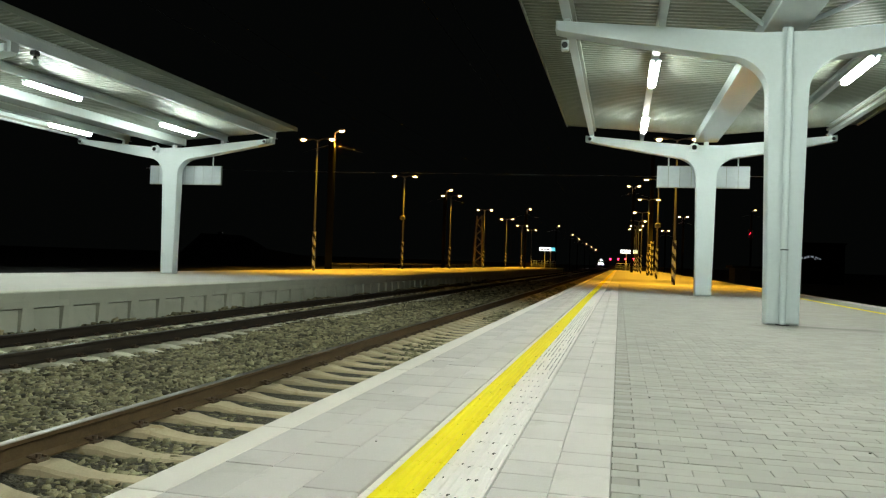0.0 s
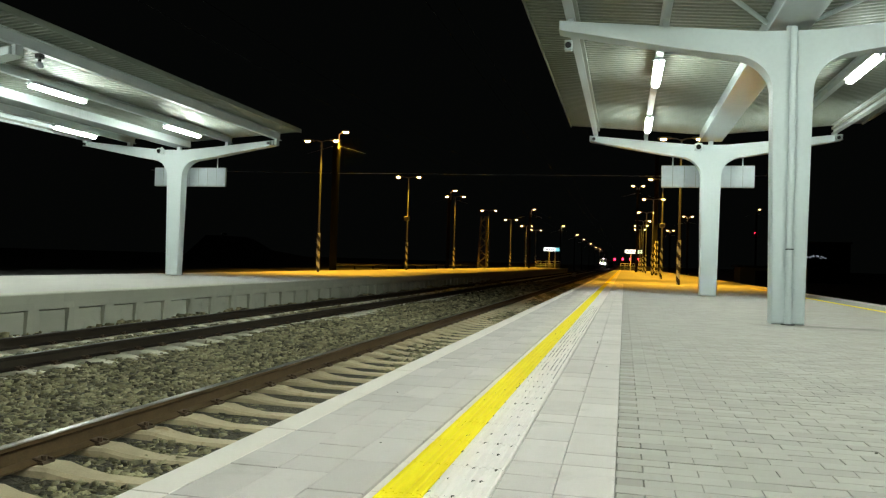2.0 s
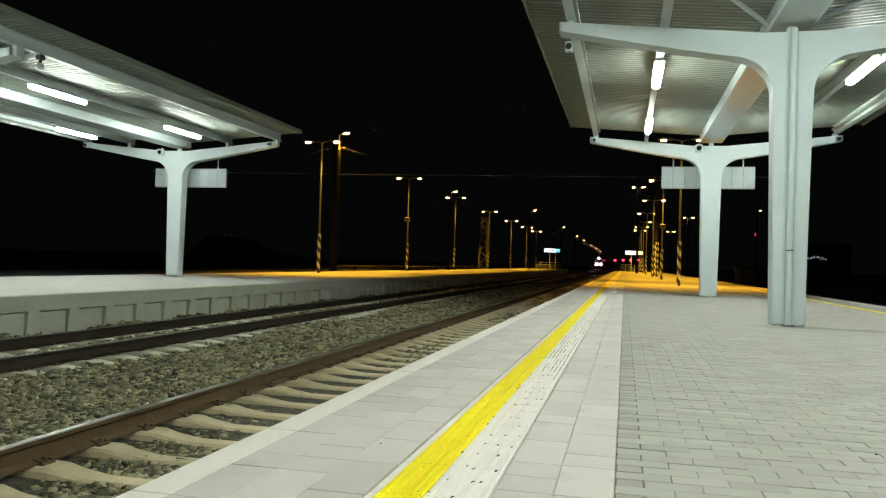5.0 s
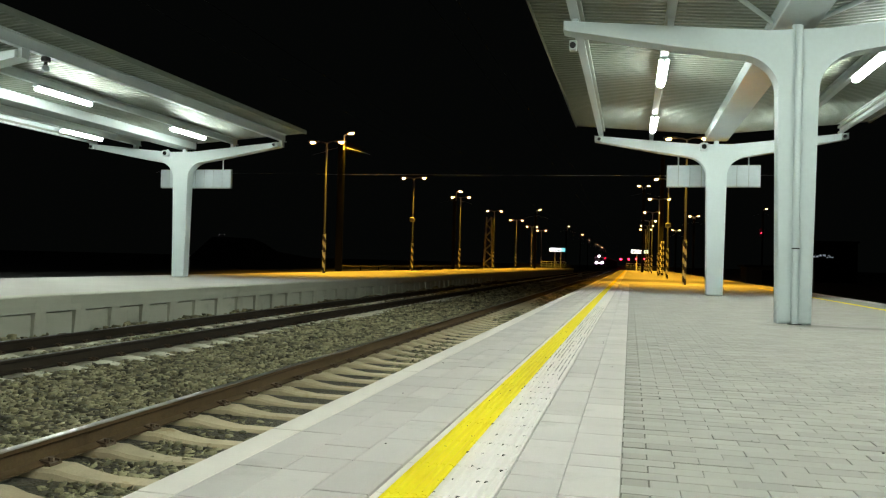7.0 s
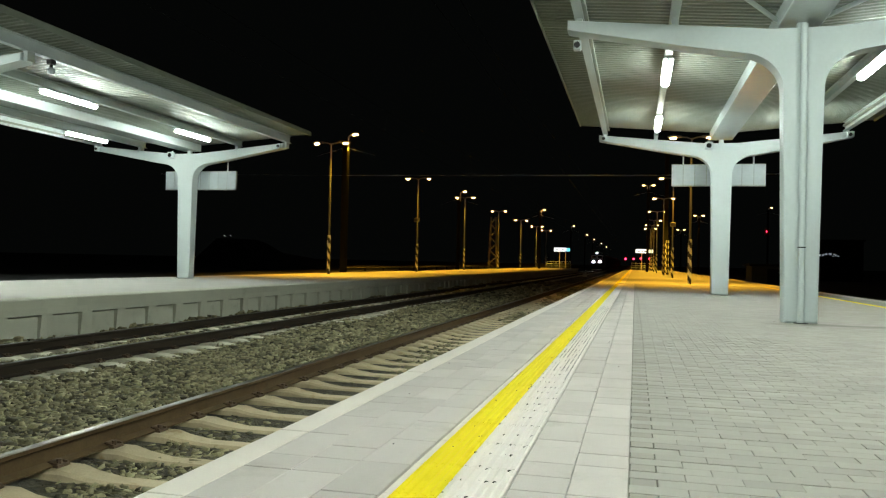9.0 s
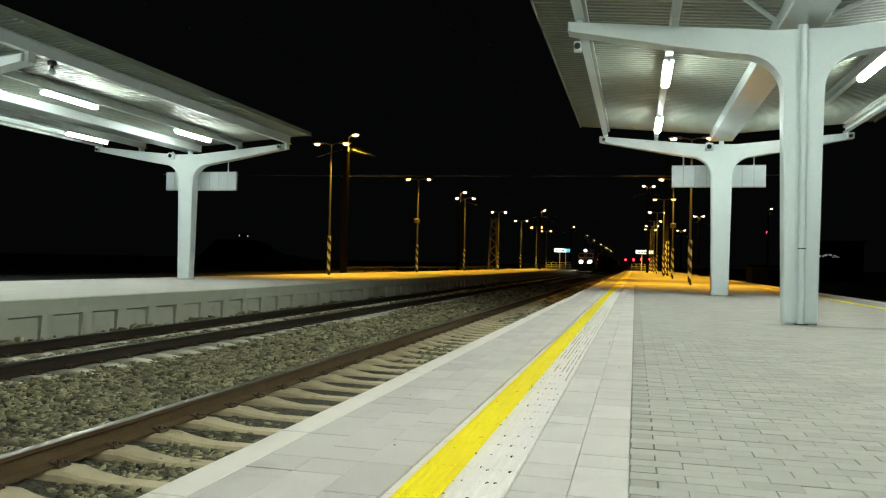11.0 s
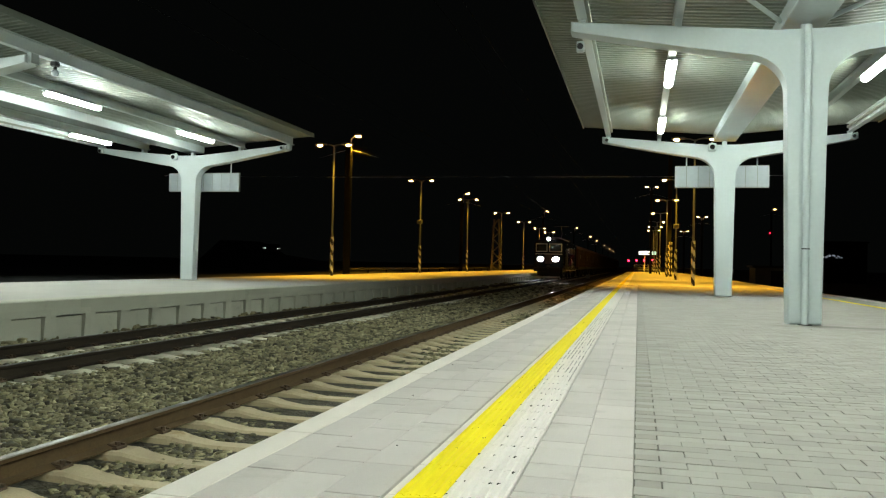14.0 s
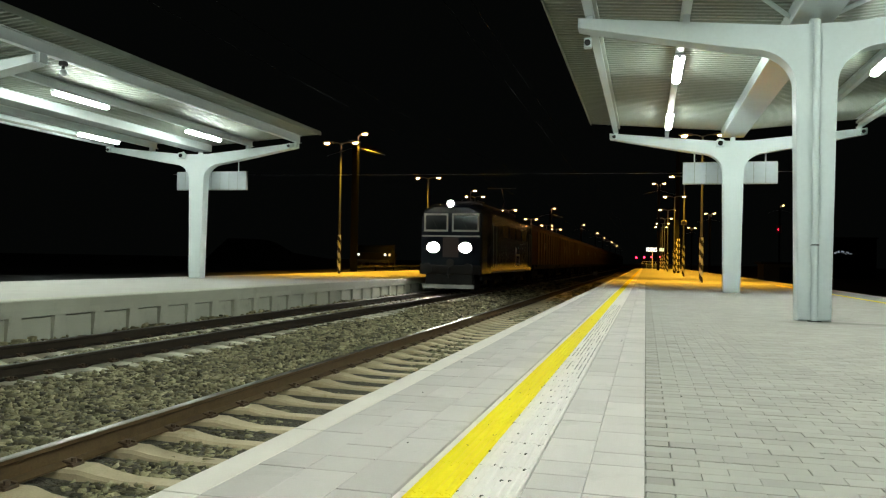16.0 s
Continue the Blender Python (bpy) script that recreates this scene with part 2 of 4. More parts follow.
def rod(bm, a, b, r, r2=None, n=8, mi=0):
    a, b = Vector(a), Vector(b)
    d = (b - a).normalized()
    u = d.orthogonal().normalized()
    w = d.cross(u)
    r2 = r if r2 is None else r2
    ra = [bm.verts.new(a + (u * math.cos(2 * math.pi * i / n) + w * math.sin(2 * math.pi * i / n)) * r) for i in range(n)]
    rb = [bm.verts.new(b + (u * math.cos(2 * math.pi * i / n) + w * math.sin(2 * math.pi * i / n)) * r2) for i in range(n)]
    for i in range(n):
        bm.faces.new((ra[i], ra[(i + 1) % n], rb[(i + 1) % n], rb[i])).material_index = mi
    bm.faces.new(ra[::-1]).material_index = mi
    bm.faces.new(rb).material_index = mi
    return bm


def path_rod(bm, pts, r, n=8, mi=0):
    """One bent bar along the points."""
    pts = [Vector(p) for p in pts]
    rings, u = [], None
    for i, p in enumerate(pts):
        d = (pts[min(i + 1, len(pts) - 1)] - pts[max(i - 1, 0)]).normalized()
        u = d.orthogonal().normalized() if u is None else (u - d * u.dot(d)).normalized()
        w = d.cross(u)
        rings.append([bm.verts.new(p + (u * math.cos(2 * math.pi * k / n) + w * math.sin(2 * math.pi * k / n)) * r) for k in range(n)])
    for a, b in zip(rings, rings[1:]):
        for k in range(n):
            bm.faces.new((a[k], a[(k + 1) % n], b[(k + 1) % n], b[k])).material_index = mi
    bm.faces.new(rings[0][::-1]).material_index = mi
    bm.faces.new(rings[-1]).material_index = mi
    return bm


def blob(bm, c, rx, ry, rz, sub=1, mi=0):
    r = bmesh.ops.create_icosphere(bm, subdivisions=sub, radius=1)
    for v in r["verts"]:
        v.co = Vector((c[0] + v.co.x * rx, c[1] + v.co.y * ry, c[2] + v.co.z * rz))
        for f in v.link_faces:
            f.material_index = mi
    return bm


def B():
    return bmesh.new()


# ---- ground and track bed ----
def make_ground():
    bm = B()
    v = [bm.verts.new(p) for p in ((-1500, -300, -1.0), (1500, -300, -1.0), (1500, 3000, -1.0), (-1500, 3000, -1.0))]
    bm.faces.new(v)
    tagged(mesh_ob("ground", bm, M["soil"]), "dark bare soil beyond the railway", "ground", kind="structure")
    bm = B()
    prism(bm, [(-10.2, -1.02), (-10.2, -0.70), (-9.60, -0.70), (-9.24, BED_Z), (T2 - 1.4, BED_Z), (T2 - 1.2, BED_Z + 0.01), (-6.6, BED_Z + 0.08), (-4.6, BED_Z + 0.08), (EDGE - 0.02, BED_Z), (EDGE - 0.02, -1.02)], -20, 700)
    tagged(mesh_ob("track_bed", bm, M["bed"]), "grey crushed-stone bed under the two tracks", "ballast", kind="structure")


def make_stones():
    """Loose ballast near the platform: one mesh of many small broken stones."""
    rng = np.random.default_rng(7)
    # a coarse broken stone: 8 corners, 12 faces
    bv = np.array([(x, y, z) for x in (-0.72, 0.72) for y in (-0.72, 0.72) for z in (-0.72, 0.72)])
    bf = np.array([(0, 1, 3), (0, 3, 2), (4, 6, 7), (4, 7, 5), (0, 4, 5), (0, 5, 1), (2, 3, 7), (2, 7, 6), (0, 2, 6), (0, 6, 4), (1, 5, 7), (1, 7, 3)])
    spots = []
    for x0, x1, y0, y1, step in ((-4.2, -1.6, 2.5, 9, 0.046), (-9.5, -4.0, 4.5, 12, 0.050), (-4.2, -1.6, 9, 17, 0.053), (-9.5, -4.0, 12, 22, 0.060), (-4.2, -1.6, 17, 22, 0.07), (-9.5, -1.6, 22, 34, 0.085), (-9.5, -1.6, 34, 60, 0.16)):
        nx, ny = int((x1 - x0) / step), int((y1 - y0) / step)
        gx, gy = np.meshgrid(np.linspace(x0, x1, nx), np.linspace(y0, y1, ny))
        p = np.stack([gx.ravel(), gy.ravel()], 1) + rng.uniform(-step * 0.5, step * 0.5, (nx * ny, 2))
        spots.append(np.c_[p, np.full(len(p), step)])
    # a low heap against the opposite platform wall
    m = 2600
    spots.append(np.c_[-9.62 + 0.42 * rng.uniform(0, 1, m) ** 1.3, rng.uniform(4.5, 46, m), np.full(m, 0.085)])
    p = np.concatenate(spots)
    n = len(p)
    size = p[:, 2] * rng.uniform(0.42, 0.92, n)
    sc = size[:, None] * rng.uniform(0.55, 1.35, (n, 3))
    sc[:, 2] *= 0.5
    sc[:, 0] *= 1.35
    ang = rng.uniform(0, 6.283, (n, 2))
    keep_top = np.where(np.abs(np.abs(p[:, 0] - T1) - 0.75) < 0.12, -0.03, 0.0) + np.where(np.abs(np.abs(p[:, 0] - T2) - 0.75) < 0.12, -0.03, 0.0)
    z = BED_Z + rng.uniform(-0.012, 0.022, n) + keep_top + 0.02 * np.sin(p[:, 0] * 2.3 + p[:, 1] * 0.7)
    mid = (p[:, 0] < T1 - 1.35) & (p[:, 0] > T2 + 1.35)
    z = np.where(mid, z + 0.085, np.where(p[:, 0] < -6, z + 0.035 + 0.038 * ((np.abs(p[:, 0] - T2) > 1.02) | (np.abs(p[:, 0] - T2) < 0.5)), z + 0.016))
    heap = 0.17 * (1 - np.clip((p[:, 0] + 9.58) / 0.36, 0, 1)) + 0.035 * np.sin(p[:, 1] * 2.1 + 2 * np.sin(p[:, 1] * 0.37))
    z = np.where(p[:, 0] < -9.2, BED_Z + heap, z)
    lump = (bv[None] + rng.uniform(-0.42, 0.42, (n, len(bv), 3))) * sc[:, None, :]
    ca, sa, cb, sb = np.cos(ang[:, 0]), np.sin(ang[:, 0]), np.cos(ang[:, 1]), np.sin(ang[:, 1])
    x, y, w = lump[..., 0], lump[..., 1], lump[..., 2]
    y, w = y * cb[:, None] - w * sb[:, None], y * sb[:, None] + w * cb[:, None]
    x, y = x * ca[:, None] - y * sa[:, None], x * sa[:, None] + y * ca[:, None]
    V = np.stack([x + p[:, :1], y + p[:, 1:2], w * 0.9 + z[:, None]], 2).reshape(-1, 3)
    Fc = (bf[None] + (np.arange(n) * len(bv))[:, None, None]).reshape(-1, 3)
    me = bpy.data.meshes.new("ballast_stones")
    me.vertices.add(len(V))
    me.vertices.foreach_set("co", V.ravel())
    me.loops.add(Fc.size)
    me.loops.foreach_set("vertex_index", Fc.ravel().astype(np.int32))
    me.polygons.add(len(Fc))
    me.polygons.foreach_set("loop_start", np.arange(0, Fc.size, 3, dtype=np.int32))
    me.update(calc_edges=True)
    me.materials.append(M["stone"])
    tagged(new("ballast_stones", me), "loose grey and brown broken ballast stones between the rails", "ballast", kind="stuff")


def rail_outline(cx, top):
    h = [(-0.075, -0.172), (0.075, -0.172), (0.075, -0.160), (0.012, -0.138), (0.010, -0.05), (0.036, -0.036), (0.036, -0.008), (0.028, 0.0), (-0.028, 0.0), (-0.036, -0.008), (-0.036, -0.036), (-0.010, -0.05), (-0.012, -0.138), (-0.075, -0.160)]
    return [(cx + a, top + b) for a, b in h]


def sleeper_mesh():
    """Concrete sleeper: high seats under the rails, a sunk waist and sloping flanks."""
    bm = B()
    sec = []
    for x, zt, hw in ((-1.3, -0.012, 0.12), (-1.12, 0.012, 0.135), (-0.95, 0.024, 0.14), (-0.55, 0.024, 0.14), (-0.42, -0.004, 0.125), (-0.2, -0.03, 0.11), (0.2, -0.03, 0.11), (0.42, -0.004, 0.125), (0.55, 0.024, 0.14), (0.95, 0.024, 0.14), (1.12, 0.012, 0.135), (1.3, -0.012, 0.12)):
        b = 0.022
        sec.append([bm.verts.new((x, y, z)) for y, z in ((-hw - 0.02, -0.2), (-hw + 0.012, zt - b), (-hw + 0.035, zt), (hw - 0.035, zt), (hw - 0.012, zt - b), (hw + 0.02, -0.2))])
    for a, c in zip(sec, sec[1:]):
        for i in range(5):
            bm.faces.new((a[i], a[i + 1], c[i + 1], c[i]))
    bm.faces.new(sec[0])
    bm.faces.new(sec[-1][::-1])
    return bm


def clip_bm(bm, y, cx):
    for s in (-1, 1):
        for side in (-0.765, 0.765):
            xo = cx + side + s * 0.09
            box(bm, xo - 0.04, xo + 0.04, y - 0.06, y + 0.06, RAIL_Z - 0.18, RAIL_Z - 0.155)
            path_rod(bm, [(xo + s * 0.03, y - 0.05, RAIL_Z - 0.15), (xo - s * 0.05, y - 0.045, RAIL_Z - 0.14), (xo - s * 0.05, y + 0.045, RAIL_Z - 0.14), (xo + s * 0.03, y + 0.05, RAIL_Z - 0.15)], 0.011, n=5)
            rod(bm, (xo, y, RAIL_Z - 0.156), (xo, y, RAIL_Z - 0.122), 0.02, n=6)


def make_track(cx, first, n_parts, label, top="railtop", side="rail", tie="sleeper"):
    tr = empty("track", label, "railway track", kind="structure")
    seat = RAIL_Z - 0.172 - 0.026
    one = part("sleeper", sleeper_mesh(), M[tie], tr)
    one.matrix_basis = pose(cx, first, seat)
    for i in range(1, n_parts):
        share("sleeper", one, pose(cx, first + 0.6 * i, seat), tr)
    bm = B()
    for i in range(n_parts, n_parts + 170):
        y = first + 0.6 * i
        box(bm, cx - 1.3, cx + 1.3, y - 0.12, y + 0.12, seat - 0.1, seat + 0.012)
    part("far_sleepers", bm, M[tie], tr, kind="stuff")
    for s in (-0.7535, 0.7535):
        bm = B()
        prism(bm, rail_outline(cx + s, RAIL_Z), -12, 640)
        for f in bm.faces:
            if f.normal.z > 0.9 and f.calc_center_median().z > RAIL_Z - 0.004 and len(f.verts) == 4:
                f.material_index = 1
        bm.faces.ensure_lookup_table()
        r = part("rail", bm, [M[side], M[top]], tr)
        me = r.data
        for pl in me.polygons:
            if pl.center.z > RAIL_Z - 0.006 and len(pl.vertices) == 4:
                pl.material_index = 1
    bm = B()
    for i in range(12, min(n_parts, 84)):
        clip_bm(bm, first + 0.6 * i, cx)
    part("rail_clips", bm, M["clip"], tr, "rust-brown rail clips and bolts", kind="stuff")


# ---- platforms ----
def make_platform_here():
    bm = B()
    prism(bm, [(EDGE + 0.14, -1.02), (EDGE + 0.14, -0.2), (EDGE + 0.003, -0.16), (EDGE + 0.003, -0.03), (FAR_EDGE_R, -0.03), (FAR_EDGE_R, -1.02)], -14, 34)
    prism(bm, [(EDGE + 0.14, -1.02), (EDGE + 0.14, -0.2), (EDGE, -0.16), (EDGE, 0.0), (FAR_EDGE_R, 0.0), (FAR_EDGE_R, -1.02)], 34, 130)
    fl = tagged(mesh_ob("platform_floor", bm, M["joint"]), "light grey paved island platform with a pale edge", "platform", kind="structure")
    fl.data.materials.append(M["asphalt"])
    for pl in fl.data.polygons:
        if pl.center.y > 33:
            pl.material_index = 1
    return fl


def slab_bm(lx, ly, depth=0.04, b=0.0024):
    bm = B()
    x, y = lx / 2, ly / 2
    lo = [bm.verts.new(p) for p in ((-x, -y, -depth), (x, -y, -depth), (x, y, -depth), (-x, y, -depth))]
    mid = [bm.verts.new(p) for p in ((-x, -y, -b), (x, -y, -b), (x, y, -b), (-x, y, -b))]
    top = [bm.verts.new(p) for p in ((-x + b, -y + b, 0), (x - b, -y + b, 0), (x - b, y - b, 0), (-x + b, y - b, 0))]
    for a, c in ((lo, mid), (mid, top)):
        for i in range(4):
            bm.faces.new((a[i], a[(i + 1) % 4], c[(i + 1) % 4], c[i]))
    bm.faces.new(top)
    return bm


def joined_pieces(name, spots, lx, ly, material, parent, b=0.004, jitter=0.0012, seed=3):
    rng = random.Random(seed)
    verts, faces = [], []
    x, y = lx / 2, ly / 2
    for cx, cy in spots:
        dz = rng.uniform(-jitter, jitter)
        o = len(verts)
        for px, py, pz in ((-x, -y, -0.03), (x, -y, -0.03), (x, y, -0.03), (-x, y, -0.03), (-x + b, -y + b, 0), (x - b, -y + b, 0), (x - b, y - b, 0), (-x + b, y - b, 0)):
            verts.append((cx + px, cy + py, pz + dz))
        for f in ((0, 1, 5, 4), (1, 2, 6, 5), (2, 3, 7, 6), (3, 0, 4, 7), (4, 5, 6, 7)):
            faces.append([o + i for i in f])
    me = bpy.data.meshes.new(name)
    me.from_pydata(verts, [], faces)
    me.materials.append(material)
    ob = new(name, me)
    ob.parent = parent
    return tagged(ob, kind="stuff")


def make_paving(fl):
    rng = random.Random(5)
    # white edge slabs, then rows of short and long slabs on a 0.2 m grid
    rows = ((EDGE, -1.402, "edge_white"), (-1.400, -1.212, "slab"), (-1.210, -1.013, "slab"), (-1.011, -0.814, "slab"), (-0.406, -0.213, "slab"), (-0.210, -0.011, "slab"))
    first, far = {}, {}
    for k, (x0, x1, m) in enumerate(rows):
        y = 0.065 - 0.2 * 40
        while y < 33.6:
            ly = 1.0 if k == 0 else rng.choice((0.2, 0.4, 0.4))
            if k == 0:
                y = 0.265 - 8.0 if y < -7.9 else y
            key, yc = (k, ly), y + ly / 2
            if 1.0 < y < 14:
                mtx = pose((x0 + x1) / 2, yc, rng.uniform(-0.001, 0.001), 0, rng.uniform(-0.12, 0.12), 0)
                name = "edge_slab" if k == 0 else "paving_slab"
                if key not in first:
                    first[key] = part(name, slab_bm(x1 - x0, ly - 0.0065, b=0.002), M[m], fl, "white edge slab" if k == 0 else "")
                    first[key].matrix_basis = mtx
                else:
                    share(name, first[key], mtx, fl)
            else:
                far.setdefault(key, []).append(((x0 + x1) / 2, yc))
            y += ly
    for (k, ly), spots in far.items():
        joined_pieces("far_paving_slabs", spots, rows[k][1] - rows[k][0], ly - 0.004, M[rows[k][2]], fl)
    # tactile strip: ribs along the track, half of them under yellow paint
    first = {}
    for x0, n, m, name, lab in ((-0.800, 1, "tactile", "tactile_tile", ""), (-0.772, 5, "yellow", "yellow_tactile_tile", "yellow ribbed tactile tile"), (-0.618, 7, "tactile", "tactile_tile", "")):
        w = {1: 0.026, 5: 0.152, 7: 0.205}[n]
        for i in range(-20, 82):
            y = 0.1 + 0.4 * i
            key = (m, n)
            mtx = pose(x0, y, 0)
            if key not in first:
                bm = B()
                g = w / n
                prof = [(0, -0.03), (0, 0.0)]
                for j in range(n):
                    a = j * g
                    if n == 1:
                        continue
                    prof += [(a + g * 0.12, 0.0), (a + g * 0.25, 0.006), (a + g * 0.70, 0.006), (a + g * 0.84, 0.0)]
                prof += [(w, 0.0), (w, -0.03)]
                prism(bm, prof, 0.002, 0.398)
                first[key] = part(name, bm, M[m], fl, lab)
                first[key].matrix_basis = mtx
            else:
                share(name, first[key], mtx, fl)
    for j in range(1, 5):
        bm = B()
        x = -0.772 + 0.0304 * j
        y = -2.0
        while y < 33:
            ln = rng.uniform(0.5, 2.2)
            box(bm, x - 0.0028, x + 0.0028, y, y + ln, 0.0, 0.0022)
            y += ln + rng.uniform(0.05, 0.5)
        part("worn_groove", bm, M["yellow_worn"], fl, "worn dull groove in the yellow strip", kind="stuff")
    # grit caught in the ribs: small dark crumbs in loose rows
    bm = B()
    for i in range(46):
        y = 2.1 + 0.2 * i + rng.uniform(-0.02, 0.02)
        for j in range(7):
            if rng.random() < 0.62:
                s = rng.uniform(0.004, 0.0085)
                blob(bm, (-0.61 + 0.0293 * j + rng.uniform(-0.004, 0.004), y + rng.uniform(-0.03, 0.03) * (rng.random() < 0.4), 0.004), s, s * 1.1, s * 0.6)
        for j in range(2):
            if rng.random() < 0.4:
                s = rng.uniform(0.003, 0.006)
                blob(bm, (-0.77 + rng.uniform(0, 0.15), y + rng.uniform(-0.1, 0.1), 0.004), s, s * 1.3, s * 0.5)
    for i in range(60):
        s = rng.uniform(0.003, 0.008)
        blob(bm, (rng.uniform(-1.4, 4.5), rng.uniform(2.3, 14), 0.002), s, s, s * 0.5)
    part("grit_crumbs", bm, M["grit"], fl, "dark crumbs of grit on the paving", kind="stuff")
    bm = B()
    for i in range(24):
        y = 5.3 + 0.4 * i
        for j in range(6):
            if rng.random() < 0.75:
                x = -0.618 + 0.0293 * (j + 1)
                box(bm, x - 0.003, x + 0.003, y + rng.uniform(0.0, 0.08), y + 0.39 - rng.uniform(0.0, 0.1), 0.0, 0.0025)
    part("groove_dirt", bm, M["groove"], fl, "grey dirt lines in the tactile grooves", kind="stuff")
    # brick paving in running bond, rows across the platform
    near, rest, halves = [], [], []
    y, r = 2.849 - 0.1 * 110, 0
    while y < 33.9:
        x = -0.008 + (0.1 if r % 2 == 0 else 0.0)
        if r % 2 == 0:
            halves.append((-0.008 + 0.05, y + 0.05))
        while x < FAR_EDGE_R - 0.35:
            spot = (x + 0.1, y + 0.05)
            (near if 2.2 < y < 5.2 and x < 2.2 and len(near) < 300 else rest).append(spot)
            x += 0.2
        y += 0.1
        r += 1
    one = part("brick", slab_bm(0.1984, 0.0965, b=0.0018), M["brick"], fl)
    for k, (x, y) in enumerate(near):
        mtx = pose(x + rng.uniform(-0.001, 0.001), y, rng.uniform(-0.0015, 0.0015), rng.uniform(-0.3, 0.3), rng.uniform(-0.3, 0.3), rng.uniform(-0.3, 0.3))
        if k == 0:
            one.matrix_basis = mtx
        else:
            share("brick", one, mtx, fl)
    joined_pieces("middle_bricks", [p for p in rest if p[1] < 9], 0.1988, 0.0974, M["brick"], fl, b=0.0014, jitter=0.0008)
    rest = [p for p in rest if p[1] >= 9]
    joined_pieces("far_bricks", rest, 0.199, 0.099, M["brick"], fl, b=0.0007, jitter=0.0004)
    joined_pieces("half_bricks", halves, 0.096, 0.096, M["brick_dark"], fl, b=0.003)
    # the far side's edge
    bm = B()
    box(bm, FAR_EDGE_R - 0.34, FAR_EDGE_R - 0.002, -13, 33.9, -0.03, 0.003)
    part("back_edge", bm, M["slab"], fl, "pale slabs along the back edge")
    bm = B()
    box(bm, 5.02, 5.17, -13, 33.9, -0.03, 0.005)
    part("yellow_band", bm, M["yellow_worn"], fl, "worn yellow painted line towards the back edge")
    # strips on the far stretch
    for x0, x1, m, n in ((EDGE + 0.001, EDGE + 0.14, "edge_white", "edge_band"), (-0.80, -0.406, "tactile", "tactile_band"), (-0.772, -0.62, "yellow", "yellow_band")):
        bm = B()
        box(bm, x0, x1, 34, 129.9, -0.03, 0.004 if n != "yellow_band" else 0.008)
        part(n, bm, M[m], fl)


def make_platform_far():
    bm = B()
    prism(bm, [(L_EDGE - 0.22, -1.02), (L_EDGE - 0.22, -0.02), (L_BACK, -0.02), (L_BACK, -1.02)], -14, 140)
    fl = tagged(mesh_ob("platform_opposite", bm, M["asphalt"]), "light grey opposite platform with concrete wall panels", "platform", kind="structure")
    # edge slab
    y = -12.0
    one = None
    while y < 138.5:
        mtx = pose(L_EDGE - 0.20, y + 0.995, 0)
        if one is None:
            bm = B()
            prism(bm, [(-0.28, -0.16), (0.20, -0.16), (0.20, -0.02), (0.18, 0.0), (-0.28, 0.0)], -0.9995, 0.9995)
            one = part("edge_slab", bm, M["concrete"], fl)
            one.matrix_basis = mtx
        else:
            share("edge_slab", one, mtx, fl)
        y += 2.0
    # wall panels with a recess between leaning ribs
    one = None
    y = 11.77 - 0.99 * 22
    while y < 138:
        mtx = pose(L_EDGE, y, 0)
        if one is None:
            bm = B()
            x = -0.004
            # top beam, leaning ribs, recessed field and the groove under the beam
            box(bm, x - 0.18, x, -0.4947, 0.4947, -0.272, -0.1605)
            prism(bm, [(-0.4947, -1.0), (-0.4947, -0.271), (-0.37, -0.271), (-0.29, -1.0)], x - 0.18, x - 0.001, axis="x")
            prism(bm, [(0.4947, -1.0), (0.29, -1.0), (0.37, -0.271), (0.4947, -0.271)], x - 0.18, x - 0.001, axis="x")
            prism(bm, [(x - 0.18, -1.0), (x - 0.02, -1.0), (x - 0.085, -0.30), (x - 0.18, -0.30)], -0.40, 0.40)
            one = part("wall_panel", bm, M["concrete"], fl)
            one.matrix_basis = mtx
        else:
            share("wall_panel", one, mtx, fl)
        y += 0.99


# ---- canopies ----
def tee_outline(reach, lift):
    """Front view of a frame: tapering shaft, rounded haunches and rising arms."""
    right = [(0.225, 0.0), (0.273, 3.35)]
    for i in range(1, 15):
        a = math.radians(86) * i / 14
        right.append((0.273 + 0.62 * (1 - math.cos(a)), 3.35 + 0.55 * math.sin(a)))
    right += [(1.5, 4.005), (reach - 0.06, 4.345 + lift), (reach, 4.355 + lift), (reach, 4.51 + lift), (1.5, 4.325), (0.42, 4.225)]
    left = [(-x, z) for x, z in reversed(right)]
    return right + left


